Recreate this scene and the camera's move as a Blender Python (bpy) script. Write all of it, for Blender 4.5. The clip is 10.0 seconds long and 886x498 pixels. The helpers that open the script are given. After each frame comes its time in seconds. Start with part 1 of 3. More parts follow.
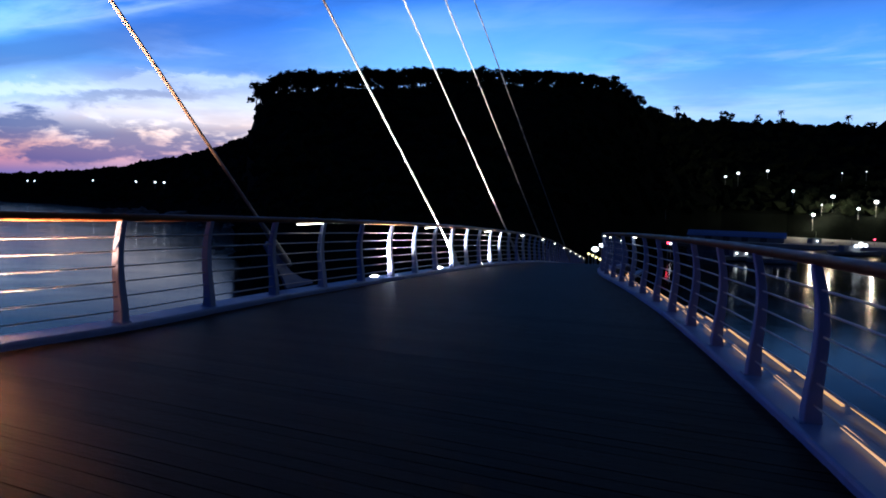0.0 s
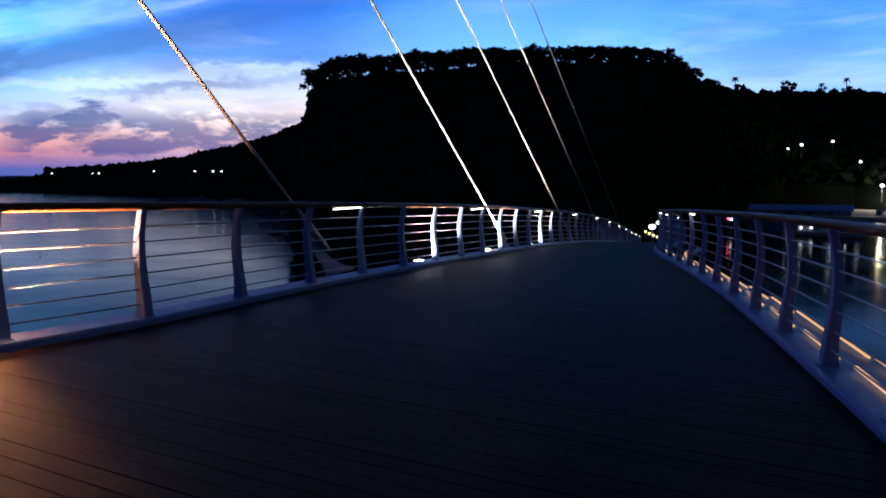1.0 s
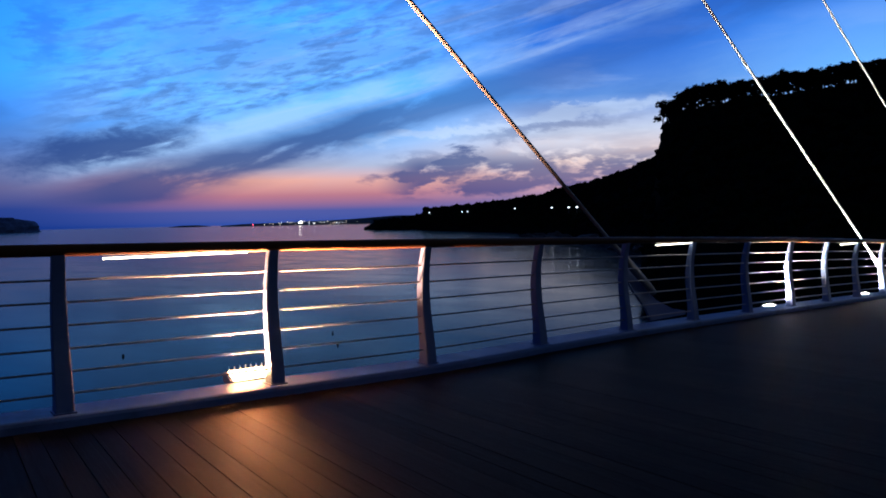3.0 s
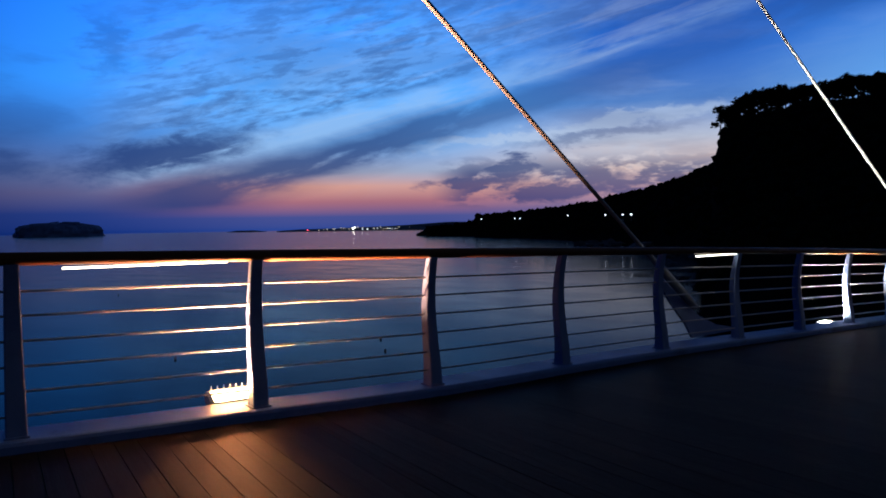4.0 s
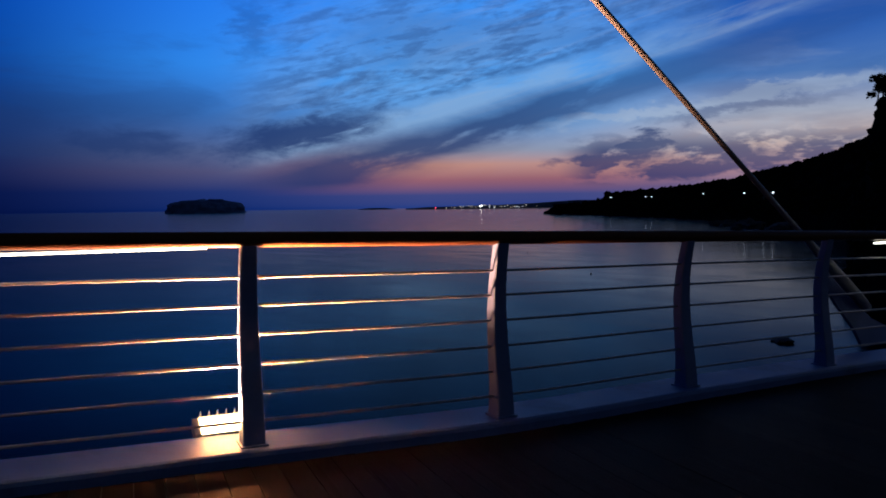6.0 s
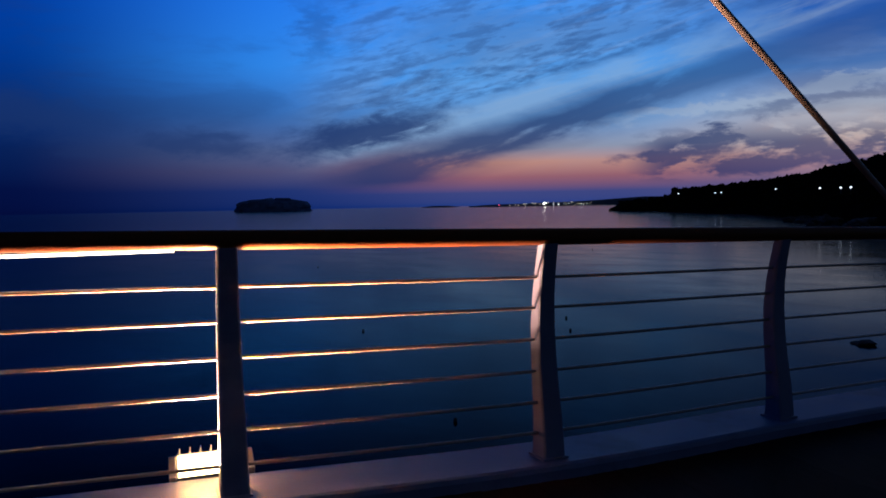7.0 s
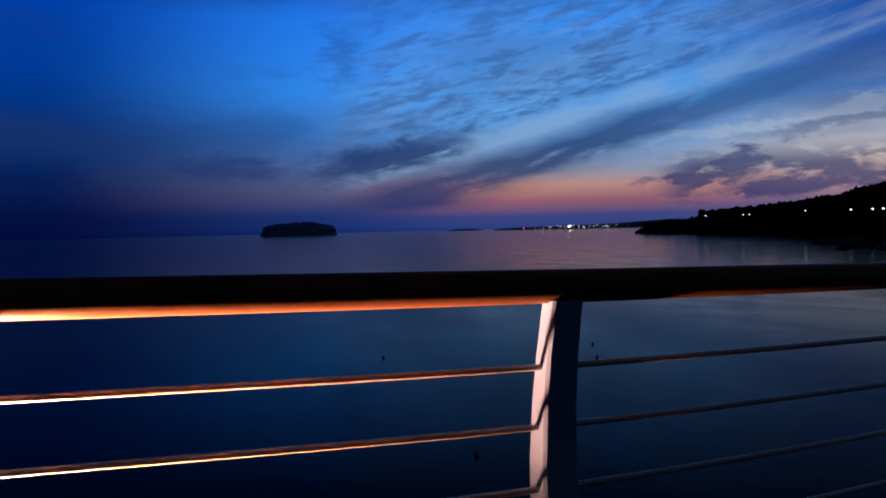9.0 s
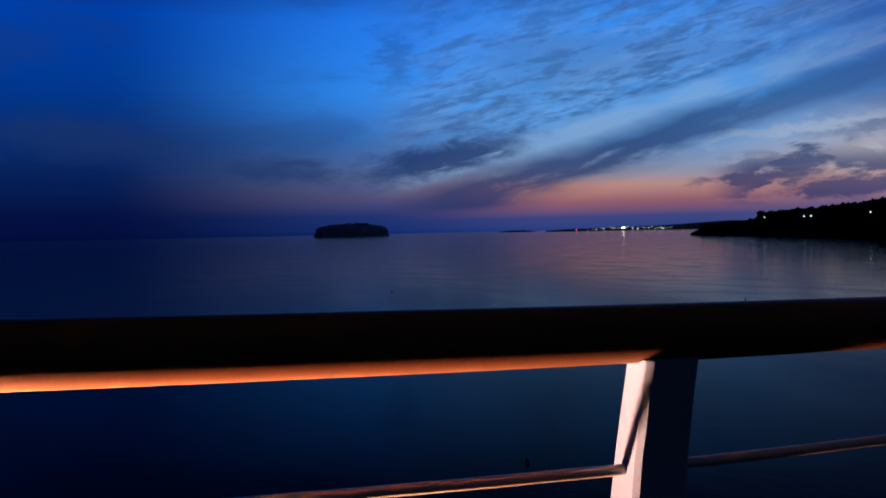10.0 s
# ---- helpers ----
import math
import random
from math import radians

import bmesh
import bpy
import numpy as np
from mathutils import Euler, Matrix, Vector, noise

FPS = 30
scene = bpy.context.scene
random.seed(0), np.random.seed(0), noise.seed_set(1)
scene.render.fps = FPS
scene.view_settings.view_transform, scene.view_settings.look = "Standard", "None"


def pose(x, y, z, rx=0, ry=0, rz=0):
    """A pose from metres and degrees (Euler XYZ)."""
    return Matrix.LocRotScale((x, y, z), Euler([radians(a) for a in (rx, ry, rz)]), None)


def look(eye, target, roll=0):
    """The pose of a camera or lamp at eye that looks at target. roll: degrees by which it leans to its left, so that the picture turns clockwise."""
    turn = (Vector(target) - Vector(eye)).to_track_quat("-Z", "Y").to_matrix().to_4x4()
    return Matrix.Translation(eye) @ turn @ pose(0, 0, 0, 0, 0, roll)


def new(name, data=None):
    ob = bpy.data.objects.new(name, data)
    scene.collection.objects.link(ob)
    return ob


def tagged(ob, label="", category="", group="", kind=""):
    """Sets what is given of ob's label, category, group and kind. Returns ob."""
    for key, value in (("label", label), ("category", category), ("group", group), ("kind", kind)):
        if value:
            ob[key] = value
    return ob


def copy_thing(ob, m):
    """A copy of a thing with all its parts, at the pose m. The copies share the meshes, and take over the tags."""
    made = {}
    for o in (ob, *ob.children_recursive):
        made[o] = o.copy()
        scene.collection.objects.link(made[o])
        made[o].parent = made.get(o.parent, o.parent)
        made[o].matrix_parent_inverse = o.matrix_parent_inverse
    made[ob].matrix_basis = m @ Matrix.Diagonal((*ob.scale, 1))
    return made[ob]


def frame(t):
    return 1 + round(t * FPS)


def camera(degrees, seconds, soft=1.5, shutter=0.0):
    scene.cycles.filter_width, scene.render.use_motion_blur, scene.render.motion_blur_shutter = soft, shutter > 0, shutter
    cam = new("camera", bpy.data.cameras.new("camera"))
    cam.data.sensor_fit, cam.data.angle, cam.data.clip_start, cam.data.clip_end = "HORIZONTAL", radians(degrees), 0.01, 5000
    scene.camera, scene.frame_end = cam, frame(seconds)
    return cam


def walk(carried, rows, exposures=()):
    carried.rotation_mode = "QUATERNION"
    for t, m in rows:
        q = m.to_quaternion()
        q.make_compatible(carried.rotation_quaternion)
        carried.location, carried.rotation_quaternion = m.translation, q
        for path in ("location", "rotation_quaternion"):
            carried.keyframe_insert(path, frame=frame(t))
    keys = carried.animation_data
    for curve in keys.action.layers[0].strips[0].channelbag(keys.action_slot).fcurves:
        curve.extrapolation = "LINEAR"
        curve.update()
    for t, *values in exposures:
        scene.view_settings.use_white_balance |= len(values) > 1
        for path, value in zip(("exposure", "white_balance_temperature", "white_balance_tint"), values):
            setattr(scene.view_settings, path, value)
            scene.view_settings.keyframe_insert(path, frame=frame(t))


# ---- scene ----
cam = camera(59.2, 10.0, soft=1.8)
PATH = [
    (0, (-1.249, -0.516, 1.523), (-1.320, 1.479, 1.393), 1.45),
    (0.5, (-1.179, -0.205, 1.495), (-1.255, 1.786, 1.326), 0.26),
    (1, (-1.094, 0.120, 1.496), (-1.304, 2.101, 1.318), -0.14),
    (1.5, (-1.135, 0.540, 1.460), (-1.511, 2.501, 1.352), -0.50),
    (2, (-1.088, 0.864, 1.443), (-1.704, 2.763, 1.317), -1.05),
    (2.5, (-0.998, 1.203, 1.453), (-1.890, 2.990, 1.352), -1.30),
    (4, (-1.015, 2.337, 1.463), (-2.176, 3.965, 1.404), -0.93),
    (4.5, (-1.186, 2.759, 1.448), (-2.399, 4.349, 1.398), -0.75),
    (5, (-1.366, 3.203, 1.436), (-2.612, 4.764, 1.339), -0.87),
    (5.2, (-1.433, 3.375, 1.450), (-2.734, 4.890, 1.347), -0.53),
    (6.5, (-2.066, 4.405, 1.416), (-3.518, 5.776, 1.299), -1.07),
    (7, (-2.344, 4.793, 1.402), (-3.862, 6.090, 1.288), -1.07),
    (7.5, (-2.667, 5.189, 1.402), (-4.198, 6.473, 1.313), -1.38),
    (8, (-2.950, 5.580, 1.413), (-4.496, 6.847, 1.341), -1.33),
    (8.5, (-3.242, 5.879, 1.408), (-4.796, 7.136, 1.338), -1.27),
    (9, (-3.663, 6.312, 1.382), (-5.222, 7.562, 1.329), -1.31),
    (9.5, (-3.952, 6.612, 1.383), (-5.565, 7.795, 1.338), -1.41),
    (10, (-4.259, 6.861, 1.387), (-5.898, 8.006, 1.340), -1.20),
]
walk(cam, [(t, look(eye, target, roll)) for t, eye, target, roll in PATH],
     exposures=[(0.0, 0.92, 5850, 8), (1.5, 0.88, 5850, 8), (2.5, 0.65, 5850, 8), (4.0, 0.1, 5850, 8), (5.0, -0.2, 5850, 8), (10.0, -0.36, 5850, 8)])


# ---------------------------------------------------------------- dusk sky
def srgb(r, g, b):
    return tuple((c / 12.92 if c <= 0.04045 else ((c + 0.055) / 1.055) ** 2.4) for c in (r / 255, g / 255, b / 255)) + (1.0,)


world = bpy.data.worlds.new("dusk_sky")
scene.world = world
world.use_nodes = True
wt = world.node_tree
wt.nodes.clear()


class Nodes:
    """Small helper to chain shader nodes."""

    def __init__(self, tree):
        self.tree = tree

    def put(self, value, socket):
        if isinstance(value, bpy.types.NodeSocket):
            self.tree.links.new(value, socket)
        else:
            socket.default_value = value

    def math(self, op, a, b=0.0, c=0.0, clamp=False):
        n = self.tree.nodes.new("ShaderNodeMath")
        n.operation, n.use_clamp = op, clamp
        for value, socket in zip((a, b, c), n.inputs):
            self.put(value, socket)
        return n.outputs[0]

    def smooth(self, x, lo, hi, a=0.0, b=1.0):
        n = self.tree.nodes.new("ShaderNodeMapRange")
        n.interpolation_type = "SMOOTHSTEP"
        self.put(x, n.inputs["Value"])
        for key, value in (("From Min", lo), ("From Max", hi), ("To Min", a), ("To Max", b)):
            n.inputs[key].default_value = value
        return n.outputs[0]

    def ramp(self, x, stops):
        n = self.tree.nodes.new("ShaderNodeValToRGB")
        self.put(x, n.inputs[0])
        e = n.color_ramp.elements
        while len(e) < len(stops):
            e.new(0.5)
        for el, (pos, col) in zip(e, stops):
            el.position, el.color = pos, col
        return n.outputs[0]

    def mix(self, f, a, b, mode="MIX"):
        n = self.tree.nodes.new("ShaderNodeMix")
        n.data_type, n.blend_type = "RGBA", mode
        n.clamp_factor = True
        self.put(f, n.inputs[0])
        self.put(a, n.inputs[6])
        self.put(b, n.inputs[7])
        return n.outputs[2]

    def noise(self, vec, scale, detail=4.0, rough=0.55, distort=0.0):
        n = self.tree.nodes.new("ShaderNodeTexNoise")
        if vec is not None:
            self.put(vec, n.inputs["Vector"])
        for key, value in (("Scale", scale), ("Detail", detail), ("Roughness", rough), ("Distortion", distort)):
            n.inputs[key].default_value = value
        return n.outputs[0]

    def vec(self, x, y, z=0.0):
        n = self.tree.nodes.new("ShaderNodeCombineXYZ")
        for value, socket in zip((x, y, z), n.inputs):
            self.put(value, socket)
        return n.outputs[0]

    def split(self, v):
        n = self.tree.nodes.new("ShaderNodeSeparateXYZ")
        self.put(v, n.inputs[0])
        return n.outputs


w = Nodes(wt)
way = wt.nodes.new("ShaderNodeTexCoord").outputs["Generated"]
wx, wy, wz = w.split(way)
flat = w.math("MAXIMUM", w.math("SQRT", w.math("ADD", w.math("MULTIPLY", wx, wx), w.math("MULTIPLY", wy, wy))), 0.001)
elev = w.math("DIVIDE", w.math("ARCTAN2", wz, flat), math.pi / 2, clamp=True)
az = w.math("MULTIPLY", w.math("ARCTAN2", w.math("MULTIPLY", wx, -1.0), wy), 180 / math.pi)
eld = w.math("MULTIPLY", elev, 90.0)


def deg(d):
    return (d / 90.0) ** 0.5


root = w.math("SQRT", elev)


def column(stops):
    """Sky colour from the horizon up, as (degrees, red, green, blue)."""
    return w.ramp(root, [(deg(d), srgb(r, g, b)) for d, r, g, b in stops])


TOP = [(19, 20, 64, 150), (24, 4, 20, 70), (42, 1, 6, 28), (90, 0, 4, 16)]
seaward = column([(0, 5, 15, 62), (1.5, 6, 19, 70), (4, 13, 36, 92), (7, 13, 50, 120), (11, 14, 66, 160), (15, 13, 70, 178), (20, 6, 26, 78)] + TOP[2:])
pink = column([(0, 50, 70, 138), (0.8, 72, 78, 136), (1.9, 168, 106, 116), (3.0, 214, 150, 128), (4.0, 160, 160, 176), (6.0, 126, 172, 224), (9, 100, 176, 252), (15, 70, 154, 255)] + TOP)
cream = column([(0, 70, 78, 136), (1.2, 112, 100, 142), (2.4, 196, 144, 146), (4.2, 226, 192, 172), (6, 186, 186, 196), (8.5, 82, 122, 184), (12, 50, 102, 190)] + TOP)
north = column([(0, 122, 152, 190), (4, 152, 182, 210), (7, 146, 184, 220), (9.5, 100, 158, 222), (13, 66, 124, 206), (15, 38, 86, 168), (18, 12, 42, 112)] + TOP[1:])
east = column([(0, 90, 124, 172), (4, 122, 156, 194), (7, 112, 154, 206), (9.5, 78, 136, 206), (12, 60, 116, 198), (15, 24, 58, 120)] + TOP[1:])
behind = column([(0, 1, 2, 6), (10, 1, 3, 10), (30, 2, 5, 16), (90, 1, 4, 14)])
dim = column([(0, 24, 48, 116), (1.2, 42, 60, 124), (2.6, 96, 92, 130), (4, 98, 112, 154), (6.5, 72, 122, 192), (10, 70, 156, 255), (15, 56, 138, 255)] + TOP)
clear = w.mix(w.smooth(az, 56, 79), w.mix(w.smooth(az, 45, 61), pink, dim), seaward)
clear = w.mix(w.smooth(az, 38, 22), clear, cream)
clear = w.mix(w.smooth(az, 17, 2), clear, north)
clear = w.mix(w.smooth(az, -5, -20), clear, east)
clear = w.mix(w.smooth(az, -28, -40), clear, behind)
clear = w.mix(w.smooth(az, 112, 165), clear, behind)


# clouds: all shapes bend with the same two slow drifts
def field(fa, fe, seed, detail=6.0, rough=0.6, distort=0.3, over=eld):
    return w.noise(w.vec(w.math("MULTIPLY", az, fa), w.math("MULTIPLY", over, fe), seed), 1.0, detail, rough, distort)


def drift(value, span):
    return w.math("MULTIPLY", w.math("SUBTRACT", value, 0.5), span)


bent_az = w.math("ADD", az, drift(field(0.3, 0.8, 3.0, 8.0, 0.65), 9.0))
bent_el = w.math("ADD", eld, drift(field(0.24, 0.6, 9.0, 9.0, 0.66), 3.6))


def bank(a0, e0, long, tall, climb=0.0, soft=0.55):
    """A cloud bank round one bearing and height, in degrees, that climbs towards the north."""
    du = w.math("DIVIDE", w.math("SUBTRACT", bent_az, a0), long)
    rise = w.math("MULTIPLY", w.math("SUBTRACT", a0, az), climb)
    dv = w.math("DIVIDE", w.math("SUBTRACT", w.math("SUBTRACT", bent_el, e0), rise), tall)
    away = w.math("SQRT", w.math("ADD", w.math("MULTIPLY", du, du), w.math("MULTIPLY", dv, dv)))
    return w.smooth(away, 1.6, soft)


def most(*masks):
    out = masks[0]
    for m in masks[1:]:
        out = w.math("MAXIMUM", out, m)
    return out


def profile(x, stops, lo=-7.0, span=20.0):
    return w.ramp(w.math("DIVIDE", w.math("SUBTRACT", x, lo), span, clamp=True), [((q - lo) / span, (v, v, v, 1)) for q, v in stops])


# long cloud streets that climb from the sea horizon towards the north
band = w.math("SUBTRACT", w.math("SUBTRACT", eld, 1.4), w.math("MULTIPLY", w.math("SUBTRACT", 56.9, az), 0.262))
street = w.math("ADD", band, drift(field(0.07, 0.22, 2.0, 7.0), 2.6))
cover = profile(street, [(-7, 0.1), (-2.2, 0.0), (-1.3, 0.25), (-0.5, 0.95), (0.7, 0.95), (1.5, 0.4), (2.1, 0.0), (3.0, 0.0), (3.7, 0.75), (6.0, 0.68), (8.5, 0.6), (11, 0.5), (13, 0.45)])
within = w.math("MULTIPLY", w.smooth(az, 62, 54), w.smooth(az, 16, 42, 0.4, 1.0))
fleck = field(0.13, 0.42, 7.3, 8.0, 0.6, 0.2, band)
mottle = field(0.22, 0.62, 21.0, 8.0, 0.62, 0.35, w.math("ADD", band, w.math("MULTIPLY", eld, 0.35)))
ripple = field(0.55, 1.5, 41.0, 6.0, 0.6, 0.5, w.math("ADD", band, w.math("MULTIPLY", eld, 0.5)))
torn_up = w.math("ADD", w.math("MULTIPLY", mottle, 0.62), w.math("MULTIPLY", ripple, 0.38))
broken = w.mix(w.smooth(band, 1.5, 4.0), w.smooth(fleck, 0.22, 0.46), w.smooth(torn_up, 0.4, 0.62))
streets = w.math("MULTIPLY", w.math("MULTIPLY", cover, within), broken)
puffs = field(0.3, 0.85, 11.0, 8.0, 0.58, 0.15)
low = w.math("MULTIPLY", w.math("MULTIPLY", w.smooth(az, 37, 33), w.smooth(eld, 5.6, 3.6)), w.smooth(eld, 0.9, 2.0))
heaps = w.math("MULTIPLY", w.smooth(puffs, 0.4, 0.53), low)
banks = most(w.math("MULTIPLY", bank(55.0, 5.3, 5.4, 1.35, 0.2, 0.4), w.smooth(mottle, 0.3, 0.5)), w.math("MULTIPLY", bank(58.4, 12.6, 1.3, 2.3, 0.0, 0.2), 0.45), w.math("MULTIPLY", bank(66.8, 4.7, 4.0, 1.0, -0.1, 0.3), 0.75),
             w.math("MULTIPLY", bank(78.0, 6.4, 8.0, 1.5, -0.08, 0.2), 0.6), bank(30.2, 4.3, 2.3, 0.55), bank(33.0, 3.1, 3.2, 0.55, 0.05), bank(26.4, 2.6, 5.0, 0.7, 0.06),
             w.math("MULTIPLY", bank(24.0, 6.3, 6.0, 0.5, 0.1, 0.3), 0.6), w.math("MULTIPLY", bank(26.0, 9.6, 8.0, 1.5, 0.24, 0.1), 0.5))
mask = w.math("MULTIPLY", most(streets, heaps, banks, w.math("MULTIPLY", w.smooth(field(0.05, 0.2, 4.4), 0.5, 0.64), 0.3)), w.smooth(eld, 0.7, 1.8))
gap = profile(street, [(-7, 0.15), (-3.2, 0.35), (-1.2, 0.05), (1.2, 0.05), (2.0, 0.9), (2.8, 0.9), (3.6, 0.25), (6, 0.5), (8, 0.3), (10, 0.3), (13, 0.1)])
torn = w.smooth(w.math("ADD", w.math("MULTIPLY", fleck, 0.6), w.math("MULTIPLY", mottle, 0.4)), 0.32, 0.56)
shine = w.math("MULTIPLY", w.math("MULTIPLY", gap, within), w.math("MULTIPLY", torn, w.smooth(eld, 1.5, 4.5)))
wisps = w.math("MULTIPLY", w.math("MULTIPLY", w.smooth(field(0.07, 1.0, 51.0, 7.0, 0.6, 0.4, band), 0.52, 0.66), w.smooth(az, 50, 40)), w.math("MULTIPLY", w.smooth(band, -1.0, 2.0), w.smooth(az, 10, 24)))
streaks = most(w.math("MULTIPLY", wisps, 0.35), bank(27.5, 6.7, 8.0, 0.38, 0.12), bank(21.0, 7.6, 5.0, 0.4, 0.08), w.math("MULTIPLY", bank(24.5, 4.4, 6.0, 0.7, 0.03), 0.6))
pale = w.mix(0.8, clear, (0.32, 0.48, 0.7, 1))
dark_cloud = w.mix(0.88, w.mix(1.0, clear, (0.2, 0.25, 0.4, 1), "MULTIPLY"), (0.021, 0.05, 0.175, 1))
patch = field(0.06, 0.42, 31.0, 6.0, 0.58, 0.3)
patches = w.math("MULTIPLY", w.math("MULTIPLY", w.smooth(patch, 0.48, 0.66), w.smooth(az, 30, 14)), w.smooth(eld, 15, 6, 0.0, 0.45))
sky_col = w.mix(most(patches, w.math("MULTIPLY", streaks, 0.7)), w.mix(w.math("MULTIPLY", shine, 0.9), clear, pale), w.mix(0.75, clear, (0.5, 0.57, 0.68, 1)))
sky_col = w.mix(w.math("MULTIPLY", mask, w.smooth(az, 20, 42, 0.78, 0.9)), sky_col, dark_cloud)
bg = wt.nodes.new("ShaderNodeBackground")
w.put(sky_col, bg.inputs[0])
bg.inputs[1].default_value = 1.0
wt.links.new(bg.outputs[0], wt.nodes.new("ShaderNodeOutputWorld").inputs[0])


# ---------------------------------------------------------------- materials
def material(name, base, rough=0.6, metal=0.0, vary=0.15, scale=6.0, bump=0.15, bump_scale=60.0, spec=0.5, stretch=(1, 1, 1), dirt=None, per_piece=0.0, ior=1.45):
    """Painted, wooden, metal or stone surface: base colour varied at two scales, with fine relief."""
    m = bpy.data.materials.new(name)
    m.use_nodes = True
    n = Nodes(m.node_tree)
    b = m.node_tree.nodes["Principled BSDF"]
    co = m.node_tree.nodes.new("ShaderNodeTexCoord").outputs["Object"]
    mp = m.node_tree.nodes.new("ShaderNodeMapping")
    n.put(co, mp.inputs[0])
    mp.inputs["Scale"].default_value = stretch
    at = mp.outputs[0]
    if per_piece:
        info = m.node_tree.nodes.new("ShaderNodeObjectInfo").outputs["Random"]
        moved = m.node_tree.nodes.new("ShaderNodeVectorMath")
        n.put(at, moved.inputs[0])
        n.put(n.vec(n.math("MULTIPLY", info, 37.0), n.math("MULTIPLY", info, 91.0), 0.0), moved.inputs[1])
        at = moved.outputs[0]
    coarse, fine = n.noise(at, scale, 4.0), n.noise(at, bump_scale, 3.0)
    tone = n.math("ADD", n.math("MULTIPLY", coarse, 0.7), n.math("MULTIPLY", fine, 0.3))
    lo = tuple(c * (1 - vary) for c in base) + (1.0,)
    hi = tuple(min(1.0, c * (1 + vary)) for c in base) + (1.0,)
    col = n.mix(n.smooth(tone, 0.3, 0.7), lo, hi)
    if per_piece:
        shade = n.math("ADD", n.math("MULTIPLY", info, 2 * per_piece), 1 - per_piece)
        col = n.mix(1.0, col, n.vec(shade, shade, shade), "MULTIPLY")
    if dirt:
        col = n.mix(n.smooth(n.noise(at, scale * 0.45, 5.0, 0.65), 0.52, 0.68), col, tuple(dirt) + (1.0,))
    n.put(col, b.inputs["Base Color"])
    n.put(n.smooth(tone, 0.25, 0.75, max(0.03, rough - 0.1), min(1.0, rough + 0.1)), b.inputs["Roughness"])
    b.inputs["Metallic"].default_value = metal
    b.inputs["Specular IOR Level"].default_value = spec
    b.inputs["IOR"].default_value = ior
    if bump:
        bp = m.node_tree.nodes.new("ShaderNodeBump")
        bp.inputs["Strength"].default_value, bp.inputs["Distance"].default_value = bump, 0.01
        n.put(fine, bp.inputs["Height"])
        n.put(bp.outputs[0], b.inputs["Normal"])
    return m


def glowing(name, colour, strength):
    m = bpy.data.materials.new(name)
    m.use_nodes = True
    b = m.node_tree.nodes["Principled BSDF"]
    b.inputs["Base Color"].default_value = (0.7, 0.7, 0.7, 1)
    b.inputs["Emission Color"].default_value = colour + (1.0,)
    b.inputs["Emission Strength"].default_value = strength
    return m


# White posts and kerbs: the dusk sky's blue is put into the paint colour.
M_POST = material("dusk_blue_white_steel", (0.16, 0.21, 0.37), 0.45, vary=0.08, scale=5, bump=0.04, spec=0.3, dirt=(0.12, 0.16, 0.27))
M_PLATE = material("dusk_blue_grey_white_kerb", (0.15, 0.22, 0.42), 0.5, vary=0.1, scale=3, bump=0.12, spec=0.35, dirt=(0.11, 0.15, 0.26))
M_RAIL = material("brown_lacquered_handrail", (0.1, 0.042, 0.02), 0.4, spec=0.4, vary=0.08, scale=3, bump=0, ior=1.15)
M_BAR = material("stainless_bar", (0.34, 0.31, 0.3), 0.38, metal=0.35, vary=0.06, scale=8, bump=0)
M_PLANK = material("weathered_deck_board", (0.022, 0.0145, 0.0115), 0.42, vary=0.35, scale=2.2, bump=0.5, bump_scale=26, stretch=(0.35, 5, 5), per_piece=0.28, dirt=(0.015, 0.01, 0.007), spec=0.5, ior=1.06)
M_STEEL = material("dark_steel_girder", (0.12, 0.13, 0.15), 0.55, vary=0.2, scale=2, bump=0.15)
M_CABLE = material("white_cable_sheath", (0.2, 0.2, 0.21), 0.55, vary=0.06, scale=6, bump=0)
M_HOUSING = material("grey_lamp_housing", (0.4, 0.4, 0.4), 0.45, metal=0.3, vary=0.1, scale=9, bump=0.1)
M_SPIKE = material("bird_spike_steel", (0.6, 0.6, 0.58), 0.35, metal=0.7, vary=0.05)
M_ROCK = material("wet_basalt_rock", (0.035, 0.034, 0.036), 0.75, vary=0.4, scale=0.6, bump=0.8, bump_scale=4)
# Hill and foliage colours are near black: the dusk shade is put into them.
M_HILL = material("dusk_shaded_wooded_slope", (0.006, 0.008, 0.007), 0.9, vary=0.5, scale=0.08, bump=0.6, bump_scale=0.6, spec=0.5, ior=1.01)
M_LEAF = material("dusk_shaded_pine_foliage", (0.01, 0.014, 0.009), 0.85, vary=0.45, scale=1.2, bump=0.3, bump_scale=5, spec=0.5, ior=1.01)
M_BARK = material("pine_bark", (0.06, 0.045, 0.035), 0.9, vary=0.3, scale=3, bump=0.6, bump_scale=12, spec=0.1)
M_FAR = material("hazy_far_shore", (0.008, 0.012, 0.028), 0.9, vary=0.3, scale=0.02, bump=0.2, bump_scale=0.2, spec=0.1)
# Distance haze is mixed into the island's colour as a lighter blue.
M_ISLAND = material("haze_tinted_island_wood", (0.14, 0.2, 0.38), 0.9, vary=0.3, scale=0.05, bump=0.3, bump_scale=0.3, spec=0.1)
M_SHED = material("blue_sheet_roof", (0.08, 0.2, 0.6), 0.5, vary=0.12, scale=0.6, bump=0.2)
M_WALL = material("rendered_wall", (0.35, 0.35, 0.36), 0.8, vary=0.15, scale=0.6, bump=0.3)
M_POLE = material("galvanised_pole", (0.3, 0.3, 0.31), 0.5, metal=0.5, vary=0.1, scale=3, bump=0.1)
